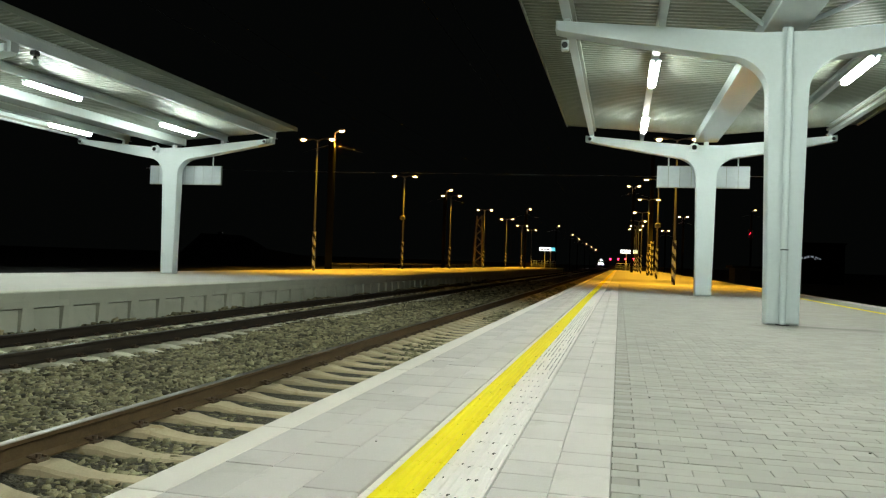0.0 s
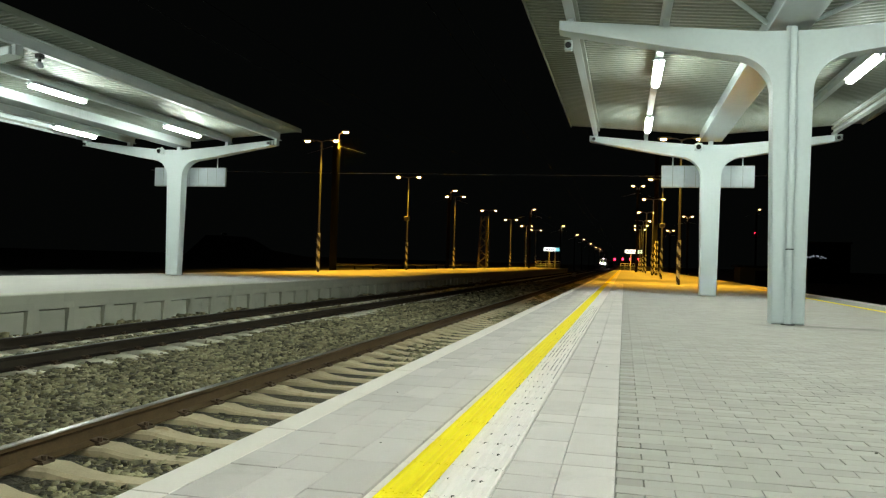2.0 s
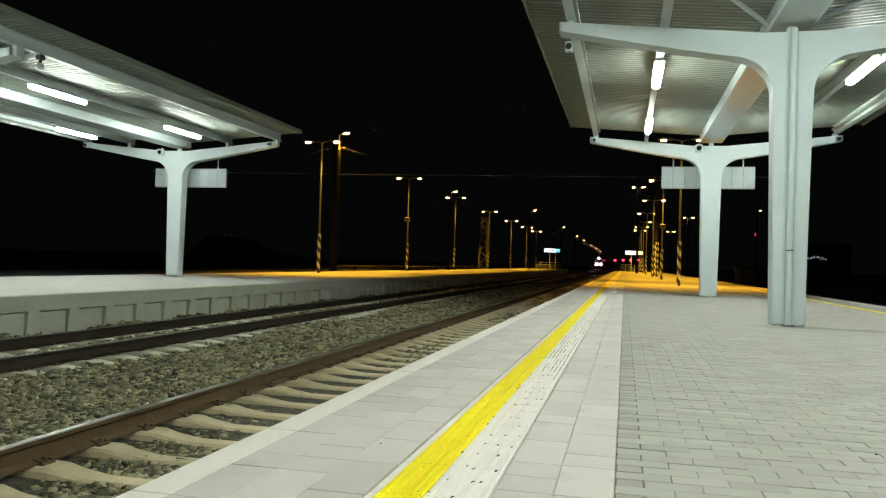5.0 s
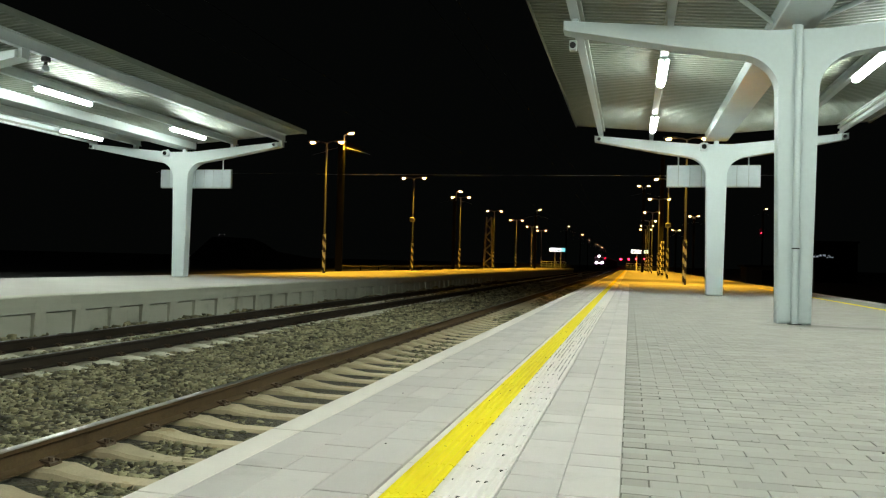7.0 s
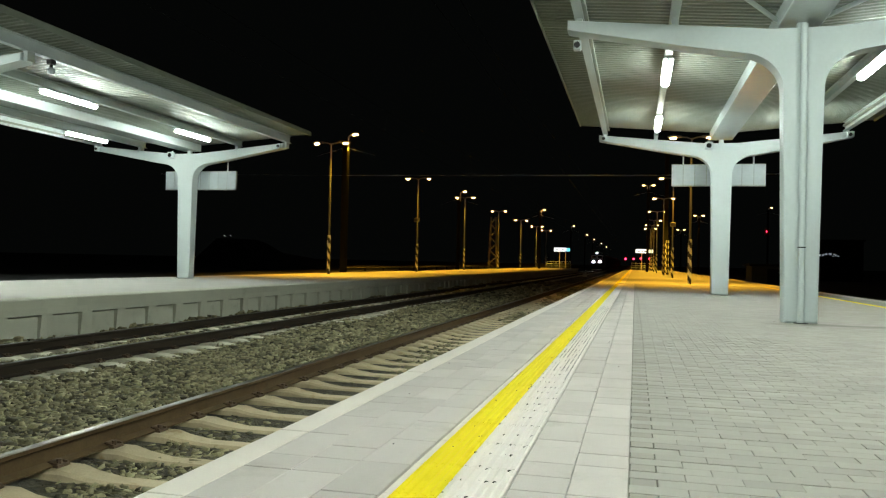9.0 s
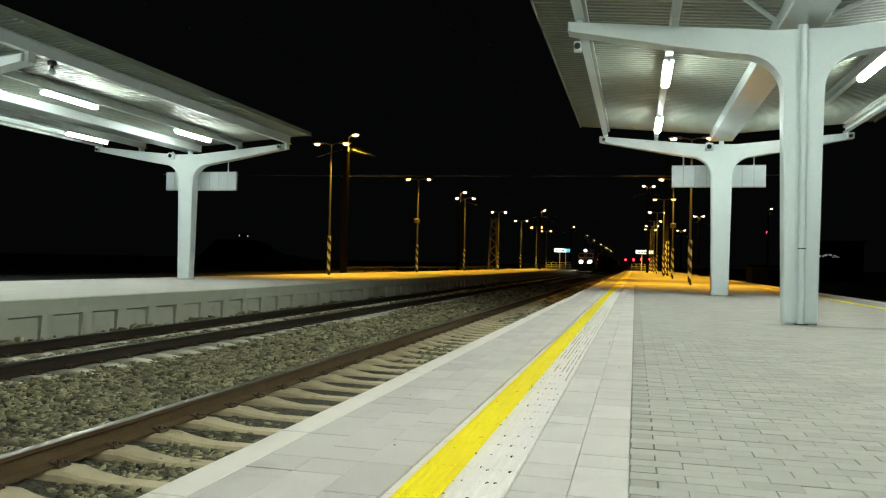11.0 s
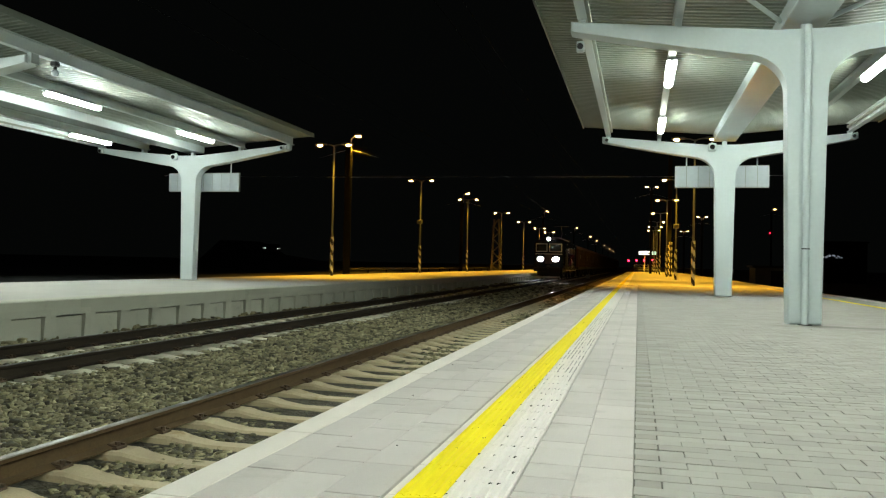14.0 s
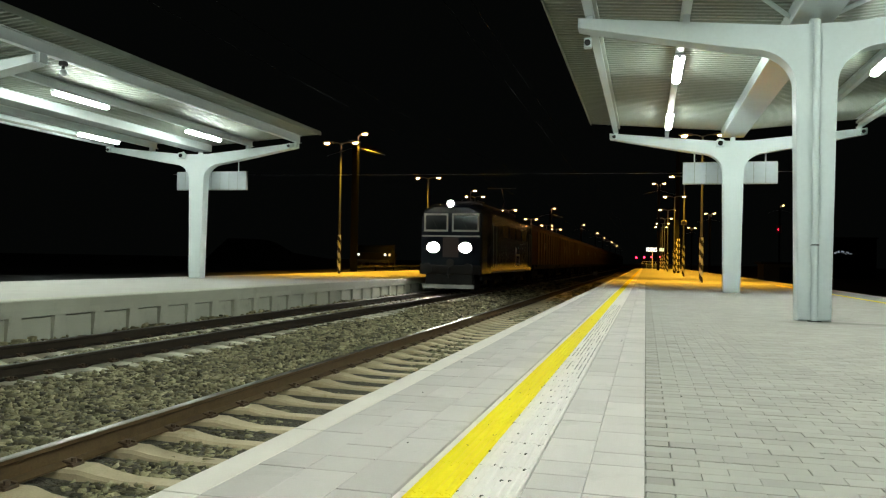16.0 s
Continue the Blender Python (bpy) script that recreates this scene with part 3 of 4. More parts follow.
def make_frame(x, y, pipe, group, sides, reach=3.37, lift=0.0):
    fr = empty("canopy_column", "white painted steel T-shaped canopy column", "canopy column", pose(x, y, 0), group)
    bm = B()
    prism(bm, tee_outline(reach, lift), -0.17, 0.17, bevel=0.035)
    part("column", bm, M["paint"], fr)
    if pipe:
        bm = B()
        rod(bm, (-0.01, -0.215, 0.012), (-0.01, -0.215, 4.26), 0.046, n=32)
        rod(bm, (-0.01, -0.215, 3.3), (-0.01, -0.215, 3.36), 0.055, n=32)
        part("downpipe", bm, M["paint"], fr, "white rain downpipe")
        # flat black disc added for the dirt and drain gap at the pipe's foot
        bm = B()
        rod(bm, (-0.01, -0.225, 0.0), (-0.01, -0.225, 0.011), 0.095, n=14)
        part("drain_collar", bm, M["black"], fr)
        bm = B()
        rod(bm, (-0.01, -0.215, 1.07), (-0.01, -0.215, 1.085), 0.054, n=14)
        part("pipe_bracket", bm, M["dark"], fr)
    # loudspeakers and cameras at the arms
    for s, dy in sides:
        bm = B()
        c, zc = s * (reach - 0.13), 4.40 + lift + (0 if dy < 0 else -0.19)
        box(bm, c - 0.06, c + 0.06, dy - 0.06, dy + 0.05, zc - 0.08, zc + 0.08, bevel=0.012)
        rod(bm, (c, dy - 0.06, zc), (c, dy - 0.10, zc - 0.01), 0.045, 0.05, n=10, mi=1)
        part("arm_camera", bm, [M["paint"], M["black"]], fr, "small white surveillance camera")
    return fr


def make_speaker(x, y, z, group):
    sp = empty("loudspeaker", "small round grey loudspeaker on the canopy column", "loudspeaker", pose(x, y, z), group)
    bm = B()
    box(bm, -0.11, 0.11, -0.16, 0.02, -0.10, 0.11, bevel=0.03)
    part("cabinet", bm, M["paint"], sp)
    bm = B()
    rod(bm, (0, -0.168, 0), (0, -0.15, 0), 0.07, n=14)
    part("grille", bm, M["dark"], sp)
    bm = B()
    box(bm, -0.02, 0.02, 0.0, 0.03, -0.03, 0.16)
    part("bracket", bm, M["paint"], sp)


def roof_z(d):
    """Underside of the roof sheet at distance d from the middle line."""
    return 4.56 + 0.0765 * d


def make_canopy(x, y0, y1, bays, group, half=3.93):
    ca = empty("canopy", "butterfly canopy roof of pale corrugated sheet over the platform", "canopy", pose(x, 0, 0), group)
    for s in (-1, 1):
        # corrugated sheet, ribs across the platform
        verts, faces = [], []
        y, k = y0, 0
        prof = ((0.0, 0.0), (0.06, 0.0), (0.078, 0.042), (0.137, 0.042), (0.155, 0.0))
        ys = []
        while y < y1 - 0.16:
            ys += [(y + a, b) for a, b in prof[:-1]]
            y += 0.155
        ys.append((y, 0.0))
        for yy, dz in ys:
            for d in (0.29, half):
                verts.append((s * d, yy, roof_z(d) + dz))
            for d in (0.29, half):
                verts.append((s * d, yy, roof_z(d) + dz + 0.012))
        for i in range(len(ys) - 1):
            a, b = 4 * i, 4 * i + 4
            faces += [(a, a + 1, b + 1, b), (a + 2, b + 2, b + 3, a + 3), (a + 1, a + 3, b + 3, b + 1), (a, b, b + 2, a + 2)]
        me = bpy.data.meshes.new("roof_sheet")
        me.from_pydata(verts, [], faces)
        me.materials.append(M["zinc"])
        o = new("roof_sheet", me)
        o.parent = ca
        # eave trim
        bm = B()
        box(bm, s * half - 0.012, s * half + 0.012, y0, y1, roof_z(half) - 0.05, roof_z(half) + 0.075, bevel=0.003)
        part("eave_trim", bm, M["zinc"], ca)
        bm = B()
        prism(bm, [(s * 0.31, roof_z(0.31) - 0.01), (s * half, roof_z(half) - 0.01), (s * half, roof_z(half) + 0.06), (s * 0.31, roof_z(0.31) + 0.06)], y1 - 0.01, y1 + 0.012)
        part("end_trim", bm, M["zinc"], ca)
        # purlins: an I-section at the arm tips and one half-way
        for d, w, h in ((half - 0.73, 0.14, 0.25), (1.78 if half < 4 else 1.85, 0.12, 0.20)):
            zt = roof_z(d) - 0.004
            lo = zt - h
            bm = B()
            c = s * d
            prism(bm, [(c - w / 2, lo), (c + w / 2, lo), (c + w / 2, lo + 0.014), (c + 0.009, lo + 0.02), (c + 0.009, zt - 0.02), (c + w / 2, zt - 0.014), (c + w / 2, zt), (c - w / 2, zt), (c - w / 2, zt - 0.014), (c - 0.009, zt - 0.02), (c - 0.009, lo + 0.02), (c - w / 2, lo + 0.014)], y0 + 0.05, y1 - 0.06)
            part("purlin", bm, M["paint"], ca)
            for yb in bays:
                bm = B()
                box(bm, c - 0.05, c + 0.05, yb - 0.1, yb + 0.1, 4.17 + 0.06 * d, lo - 0.001, bevel=0.004)
                part("purlin_seat", bm, M["paint"], ca)
        # cable tray beside the edge purlin
        bm = B()
        box(bm, s * (half - 0.82) - 0.03, s * (half - 0.82) + 0.03, y0 + 0.2, y1 - 0.3, roof_z(3.0) - 0.16, roof_z(3.0) - 0.10, bevel=0.006)
        part("cable_tray", bm, M["zinc"], ca)
    # box gutter along the middle
    bm = B()
    prism(bm, [(-0.29, 4.355), (0.29, 4.355), (0.305, 4.37), (0.305, 4.60), (0.28, 4.60), (0.28, 4.385), (-0.28, 4.385), (-0.28, 4.60), (-0.305, 4.60), (-0.305, 4.37)], y0 + 0.02, y1 - 0.03)
    part("gutter", bm, M["gloss"], ca, "wide glossy white box gutter")
    for yb in bays:
        bm = B()
        box(bm, -0.06, 0.06, yb + 0.02, yb + 0.13, 4.215, 4.354, bevel=0.006)
        part("gutter_seat", bm, M["paint"], ca)
    # wind braces
    for yb in bays[1:2]:
        for s in (-1, 1):
            bm = B()
            rod(bm, (s * 0.31, yb + 0.25, 4.47), (s * 1.74, yb - 2.25, roof_z(1.74) - 0.12), 0.034, n=20)
            part("wind_brace", bm, M["paint"], ca)
    return ca


def make_fixture():
    fx = empty("tube_light", "long white fluorescent light under the canopy, switched on", "light", group="canopy lights")
    bm = B()
    prism(bm, [(-0.092, 0.048), (0.092, 0.048), (0.092, 0.06), (0.05, 0.088), (-0.05, 0.088), (-0.092, 0.06)], -0.93, 0.93)
    part("housing", bm, M["paint"], fx)
    bm = B()
    ring = [(0.071 * math.cos(2 * math.pi * i / 16), 0.0 + 0.047 * math.sin(2 * math.pi * i / 16)) for i in range(16)]
    prism(bm, ring, -0.90, 0.90, bevel=0.02)
    part("diffuser", bm, M["tube"], fx, "glowing white diffuser")
    for w in (-1, 1):
        bm = B()
        box(bm, -0.03, 0.03, min(w * 0.902, w * 0.94), max(w * 0.902, w * 0.94), 0.0, 0.044, bevel=0.005)
        part("end_cap", bm, M["paint"], fx)
        bm = B()
        box(bm, -0.02, 0.02, w * 0.7 - 0.03, w * 0.7 + 0.03, 0.088, 0.112)
        part("hanger", bm, M["paint"], fx)
    return fx


def make_sign(x0, x1, y, z0, z1, group):
    sg = empty("platform_sign", "grey platform sign panel hung behind the canopy column", "sign", pose((x0 + x1) / 2, y, z0), group)
    w, h = (x1 - x0) / 2, z1 - z0
    bm = B()
    box(bm, -w, w, -0.05, 0.05, 0, h, bevel=0.008)
    part("cabinet", bm, M["zinc"], sg, "dark grey cabinet")
    for k in range(8):
        bm = B()
        c = -w + 2 * w * (k + 0.5) / 8
        box(bm, c - w / 8 + 0.009, c + w / 8 - 0.009, -0.056, -0.051, 0.02, h - 0.02)
        part("panel", bm, M["sign"], sg)
    for c in (-0.75 * w, 0.75 * w):
        bm = B()
        path_rod(bm, [(c, 0, h - 0.005), (c, 0, 4.12 - z0), (c, -0.2, 4.12 - z0)], 0.018, n=8)
        part("hanger", bm, M["paint"], sg)


# ---- lamps and masts ----
def striped_foot(bm, r, h, n=16):
    """Slanting black and white bands wound round the post's foot."""
    band, step = 0.26, 0.065
    rows = int(h / step)
    for j in range(rows):
        for i in range(n):
            a0, a1 = 2 * math.pi * i / n, 2 * math.pi * (i + 1) / n
            z0, z1 = j * step, (j + 1) * step
            vs = [bm.verts.new((r * math.cos(a), r * math.sin(a), z)) for a, z in ((a0, z0), (a1, z0), (a1, z1), (a0, z1))]
            f = bm.faces.new(vs)
            f.material_index = int(((z0 + z1) / 2 + 0.16 * (a0 + a1) / 2 / math.pi * 2) / band) % 2


def make_lamp_post(height, arm=0.70):
    lp = empty("street_lamp", "grey platform lamp post with two sodium heads and a striped foot", "street lamp", group="platform lamps")
    bm = B()
    rod(bm, (0, 0, 0), (0, 0, 1.95), 0.075, n=12)
    rod(bm, (0, 0, 1.95), (0, 0, height), 0.048, 0.034, n=12)
    part("pole", bm, M["post"], lp)
    bm = B()
    striped_foot(bm, 0.084, 1.95)
    part("striped_foot", bm, [M["black"], M["stripe_white"]], lp, "black and white banded foot")
    bm = B()
    for s in (-1, 1):
        path_rod(bm, [(0, 0, height - 0.05), (s * 0.2, 0, height + 0.03), (s * (arm - 0.25), 0, height + 0.06)], 0.025, n=8)
    part("arm", bm, M["post"], lp)
    for s in (-1, 1):
        bm = B()
        prism(bm, [(s * (arm - 0.28), height + 0.03), (s * (arm - 0.26), height + 0.10), (s * (arm + 0.08), height + 0.13), (s * (arm + 0.30), height + 0.07), (s * (arm + 0.28), height + 0.03)], -0.11, 0.11)
        head = part("lamp_head", bm, M["post"], lp)
        bm = B()
        blob(bm, (s * (arm + 0.06), 0, height + 0.015), 0.15, 0.13, 0.085)
        part("bulb", bm, M["sodium"], head, "glowing orange lamp glass")
    return lp


def make_mast(x, y, h, w, twin, label, striped=0.0, lamp=True, bulb="sodium"):
    ma = empty("catenary_mast", label, "mast", pose(x, y, 0.0 if striped else -0.99), "masts")
    bm = B()
    hh = h if striped else h + 0.99
    prism(bm, [(-w / 2, -w / 2), (w / 2, -w / 2), (w / 2, -w / 2 + 0.02), (0.012, -w / 2 + 0.02), (0.012, w / 2 - 0.02), (w / 2, w / 2 - 0.02), (w / 2, w / 2), (-w / 2, w / 2), (-w / 2, w / 2 - 0.02), (-0.012, w / 2 - 0.02), (-0.012, -w / 2 + 0.02), (-w / 2, -w / 2 + 0.02)], 0.0, hh, axis="z")
    part("pole", bm, M["dark"], ma)
    if striped:
        bm = B()
        striped_foot(bm, w * 0.74, striped, n=4)
        part("striped_foot", bm, [M["black"], M["stripe_white"]], ma, "black and white banded foot")
    if not lamp:
        return ma
    for s in (-1, 1):
        bm = B()
        rod(bm, (s * 0.1, 0, hh - 0.42), (s * 1.9, 0, hh - 0.92), 0.006, n=6)
        part("cantilever", bm, M["span"], ma)
    bm = B()
    heads = (-1, 1) if twin else (1,)
    for s in heads:
        path_rod(bm, [(s * 0.12, 0, hh - 0.6), (s * 0.14, 0, hh + 0.25), (s * 0.42, 0, hh + 0.42)], 0.03, n=6)
    part("lamp_arm", bm, M["stripe_white"], ma)
    for s in heads:
        bm = B()
        prism(bm, [(s * 0.36, hh + 0.40), (s * 0.36, hh + 0.48), (s * 0.72, hh + 0.52), (s * 0.80, hh + 0.43)], -0.12, 0.12)
        hd = part("lamp_head", bm, M["post"], ma)
        bm = B()
        blob(bm, (s * 0.58, 0, hh + 0.39), 0.20, 0.14, 0.085)
        part("bulb", bm, M[bulb], hd, "glowing orange lamp glass")
    return ma


def make_lattice(x, y, h):
    ma = empty("lattice_mast", "steel lattice catenary mast beside the far platform", "mast", pose(x, y, -1.0), "masts")
    h += 1.0
    for sx in (-1, 1):
        for sy in (-1, 1):
            bm = B()
            rod(bm, (sx * 0.55, sy * 0.4, 0), (sx * 0.30, sy * 0.25, h), 0.05, n=6)
            part("leg", bm, M["lattice"], ma)
    n = 9
    for j in range(n):
        for sy in (-1, 1):
            bm = B()
            z0, z1 = h * j / n, h * (j + 1) / n
            w0, w1 = 0.55 - 0.25 * j / n, 0.55 - 0.25 * (j + 1) / n
            s = 1 if j % 2 else -1
            rod(bm, (s * w0, sy * 0.3, z0), (-s * w1, sy * 0.3, z1), 0.03, n=5)
            part("brace", bm, M["lattice"], ma)


def make_railing(x0, x1, y, n, label):
    ra = empty("end_railing", label, "railing", pose(x0, y, 0), "platform end railings")
    w = x1 - x0
    for i in range(n):
        bm = B()
        rod(bm, (w * i / (n - 1), 0, 0), (w * i / (n - 1), 0, 1.1), 0.02, n=6)
        part("post", bm, M["paint"], ra)
    for z in (0.4, 0.75, 1.1):
        bm = B()
        rod(bm, (0, 0, z), (w, 0, z), 0.02, n=6)
        part("rail_bar", bm, M["paint"], ra)


def make_lit_sign(x0, x1, y, z0, z1, flip):
    sg = empty("station_sign", "lit white station name board with a blue-green end on two posts", "sign", pose(x0, y, 0), "station name boards")
    w = x1 - x0
    for c in (0.35 * w, 0.72 * w):
        bm = B()
        rod(bm, (c, 0.05, 0), (c, 0.05, z1), 0.05, n=8)
        part("post", bm, M["stripe_white"], sg)
    bm = B()
    box(bm, 0, w, -0.06, 0.04, z0, z1)
    bd = part("board", bm, M["post"], sg)
    bm = B()
    box(bm, 0.02, w * 0.74, -0.07, -0.061, z0 + 0.03, z1 - 0.03)
    part("lit_panel", bm, M["sign_lit"], bd)
    bm = B()
    box(bm, w * 0.75, w - 0.02, -0.07, -0.061, z0 + 0.03, z1 - 0.03)
    part("blue_panel", bm, M["sign_blue"], bd)
    # writing too far to read: dark bars
    for k, (a, b) in enumerate(((0.08, 0.26), (0.30, 0.42), (0.46, 0.66))):
        bm = B()
        box(bm, w * a, w * b, -0.076, -0.0715, z0 + 0.22 * (z1 - z0), z0 + 0.62 * (z1 - z0))
        part("text_bar", bm, M["black"], bd)


def make_signal(x, y, z, r=0.36):
    sg = empty("railway_signal", "black railway signal showing a red light", "signal", pose(x, y, -0.99), "red signals")
    h = z + 0.99
    bm = B()
    rod(bm, (0, 0, 0), (0, 0, h - 0.5), 0.06, n=8)
    part("mast", bm, M["dark"], sg)
    bm = B()
    box(bm, -0.42, 0.42, 0, 0.15, h - 0.7, h + 0.7, bevel=0.04)
    part("housing", bm, M["black"], sg)
    bm = B()
    rod(bm, (0, -0.08, h), (0, 0.001, h), r, n=16)
    part("lens", bm, M["red"], sg, "glowing red lens")


def wire(bm, pts, r=0.012):
    path_rod(bm, pts, r, n=4)


# ---- the train ----
def make_loco():
    lo = empty("locomotive", "dark electric locomotive with three white headlights lit", "locomotive")
    L, W = 15.2, 1.47

    def cs(w, zt, zb):
        return [(-w, zb), (w, zb), (w, zt - 0.42), (w - 0.12, zt - 0.2), (w - 0.55, zt), (-w + 0.55, zt), (-w + 0.12, zt - 0.2), (-w, zt - 0.42)]
    # heights over the rail; the nose leans back above the belt
    secs = [(0.0, 1.28, 3.56, 0.80), (0.10, 1.34, 3.66, 0.78), (0.8, 1.42, 3.74, 0.78), (1.5, W, 3.78, 0.78), (L - 1.5, W, 3.78, 0.78), (L - 0.1, 1.34, 3.66, 0.78), (L, 1.28, 3.56, 0.80)]
    bm = B()
    rings = [[bm.verts.new((x, y, z)) for x, z in cs(w, zt, zb)] for y, w, zt, zb in secs]
    for a, c in zip(rings, rings[1:]):
        for i in range(8):
            bm.faces.new((a[i], a[(i + 1) % 8], c[(i + 1) % 8], c[i]))
    bm.faces.new(rings[0])
    bm.faces.new(rings[-1][::-1])
    body = part("body", bm, M["loco"], lo)
    # front: windscreens with pale frames, belt, coloured field
    for x0, x1 in ((-1.17, -0.12), (0.05, 1.22)):
        bm = B()
        box(bm, x0 + 0.07, x1 - 0.07, -0.012, 0.03, 2.61, 3.22)
        win = part("windscreen", bm, M["glass"], body)
        bm = B()
        for a in ((x0, x1, 3.22, 3.30), (x0, x1, 2.53, 2.61)):
            box(bm, a[0], a[1], -0.03, 0.02, a[2], a[3])
        for a in ((x0, x0 + 0.07), (x1 - 0.07, x1)):
            box(bm, a[0], a[1], -0.03, 0.02, 2.611, 3.219)
        part("window_frame", bm, M["loco_trim"], win, "pale window surround")
        bm = B()
        rod(bm, ((x0 + x1) / 2 + 0.1, -0.045, 2.6), ((x0 + x1) / 2 - 0.15, -0.045, 3.05), 0.012, n=5)
        part("wiper", bm, M["black"], win)
    bm = B()
    box(bm, -1.26, 1.26, -0.025, 0.02, 2.31, 2.37)
    part("belt_strip", bm, M["loco_trim"], body)
    bm = B()
    box(bm, -0.34, 0.34, -0.012, 0.02, 1.45, 2.30)
    part("front_band", bm, M["loco_band"], body)
    # headlights
    for x, z, r, wide in ((-0.72, 1.86, 0.22, 1.3), (0.66, 1.86, 0.22, 1.3), (0.0, 3.71, 0.15, 1.0)):
        bm = B()
        ring = [(x + wide * k * math.cos(a), z + k * math.sin(a)) for k, a in [(r + 0.02, 2 * math.pi * i / 20) for i in range(20)]]
        inner = [(x + wide * r * math.cos(2 * math.pi * i / 20), z + r * math.sin(2 * math.pi * i / 20)) for i in range(20)]
        vo = [[bm.verts.new((a, y, b)) for a, b in ring] for y in (0.06, -0.20)]
        vi = [[bm.verts.new((a, y, b)) for a, b in inner] for y in (-0.20, 0.02)]
        for lo_, hi_ in ((vo[0], vo[1]), (vo[1], vi[0]), (vi[0], vi[1])):
            for i in range(20):
                bm.faces.new((lo_[i], lo_[(i + 1) % 20], hi_[(i + 1) % 20], hi_[i]))
        hl = part("headlight", bm, M["under"], body)
        bm = B()
        prism(bm, [(x + wide * (r - 0.004) * math.cos(2 * math.pi * i / 20), z + (r - 0.004) * math.sin(2 * math.pi * i / 20)) for i in range(20)], -0.05, 0.012)
        part("lens", bm, M["head"], hl, "glowing headlight lens")
    bm = B()
    rod(bm, (0, -0.09, 1.22), (0, 0.02, 1.22), 0.16, n=14)
    part("emblem", bm, M["under"], body)
    # buffer beam, buffers, coupler, plough
    bm = B()
    box(bm, -1.32, 1.32, -0.06, 0.3, 0.72, 1.12, bevel=0.02)
    part("buffer_beam", bm, M["under"], lo)
    for x in (-0.875, 0.875):
        bm = B()
        rod(bm, (x, -0.55, 0.97), (x, -0.05, 0.97), 0.10, n=12)
        rod(bm, (x, -0.60, 0.97), (x, -0.55, 0.97), 0.23, n=16)
        part("buffer", bm, M["under"], lo)
    bm = B()
    path_rod(bm, [(0, -0.06, 1.0), (0, -0.35, 0.95), (0, -0.4, 0.6)], 0.05)
    part("coupler", bm, M["under"], lo)
    bm = B()
    prism(bm, [(-1.12, 0.14), (1.10, 0.14), (1.10, 0.30), (-1.12, 0.30)], -0.30, -0.26)
    part("plough", bm, M["loco_trim"], lo, "pale rail guard bar")
    bm = B()
    box(bm, -1.0, 1.0, -0.24, 0.2, 0.32, 0.72)
    part("front_skirt", bm, M["under"], lo)
    # sides: lower beam, grilles, doors, handrails, painted sign reflection
    for s in (-1, 1):
        bm = B()
        box(bm, s * W - 0.02, s * W + 0.02, 1.6, L - 1.6, 0.80, 0.87)
        part("side_beam", bm, M["loco_trim"], body)
        for k in range(4):
            y = 4.2 + 2.0 * k
            bm = B()
            box(bm, s * W - 0.01, s * W + 0.012, y, y + 1.4, 2.45, 3.0)
            part("side_grille", bm, M["under"], body)
        for y in (1.72, L - 2.4):
            bm = B()
            box(bm, s * W - 0.01, s * W + 0.014, y, y + 0.65, 1.05, 3.0)
            part("cab_door", bm, M["loco"], body)
            for dy in (-0.06, 0.71):
                bm = B()
                rod(bm, (s * (W + 0.05), y + dy, 1.0), (s * (W + 0.05), y + dy, 2.9), 0.02, n=6)
                part("handrail", bm, M["post"], body)
        # pale bars painted on the side as the lit station sign's reflection
        bm = B()
        box(bm, s * W - 0.005, s * W + 0.012, 8.05, 8.15, 1.05, 2.0)
        box(bm, s * W - 0.005, s * W + 0.012, 8.25, 9.3, 1.62, 1.70)
        box(bm, s * W - 0.005, s * W + 0.012, 8.25, 9.3, 1.15, 1.22)
        box(bm, s * W - 0.005, s * W + 0.012, 9.2, 9.3, 1.225, 1.615)
        part("side_panel", bm, M["loco_trim"], body, "reflection of a lit sign drawn as pale bars")
    # roof gear
    bm = B()
    box(bm, -0.75, 0.75, 3.0, L - 3.0, 3.76, 3.95, bevel=0.05)
    part("roof_hood", bm, M["under"], body)
    for y in (3.2, L - 3.2):
        bm = B()
        box(bm, -0.6, 0.6, y - 0.5, y + 0.5, 3.96, 4.02)
        if y < 5:
            path_rod(bm, [(0, y - 0.4, 4.02), (0, y + 0.9, 4.2), (0, y - 0.3, 4.3)], 0.03, n=5)
        else:
            path_rod(bm, [(0, y - 0.4, 4.02), (0, y + 0.8, 4.75), (0, y - 0.2, 5.45)], 0.035, n=5)
            rod(bm, (-0.8, y - 0.2, 5.46), (0.8, y - 0.2, 5.46), 0.03, n=5)
        part("pantograph", bm, M["under"], lo)
    # bogies
    for y in (3.4, L - 3.4):
        bm = B()
        for s in (-1, 1):
            box(bm, s * 1.05 - 0.08, s * 1.05 + 0.08, y - 2.0, y + 2.0, 0.45, 0.75, bevel=0.02)
        box(bm, -1.0, 1.0, y - 0.4, y + 0.4, 0.5, 0.76)
        bg_ = part("bogie", bm, M["under"], lo)
        for dy in (-1.6, 1.6):
            bm = B()
            for s in (-1, 1):
                rod(bm, (s * 0.70, y + dy, 0.625), (s * 0.83, y + dy, 0.625), 0.615, n=24)
            rod(bm, (-0.9, y + dy, 0.625), (0.9, y + dy, 0.625), 0.09, n=8)
            part("wheelset", bm, M["under"], bg_)
    return lo


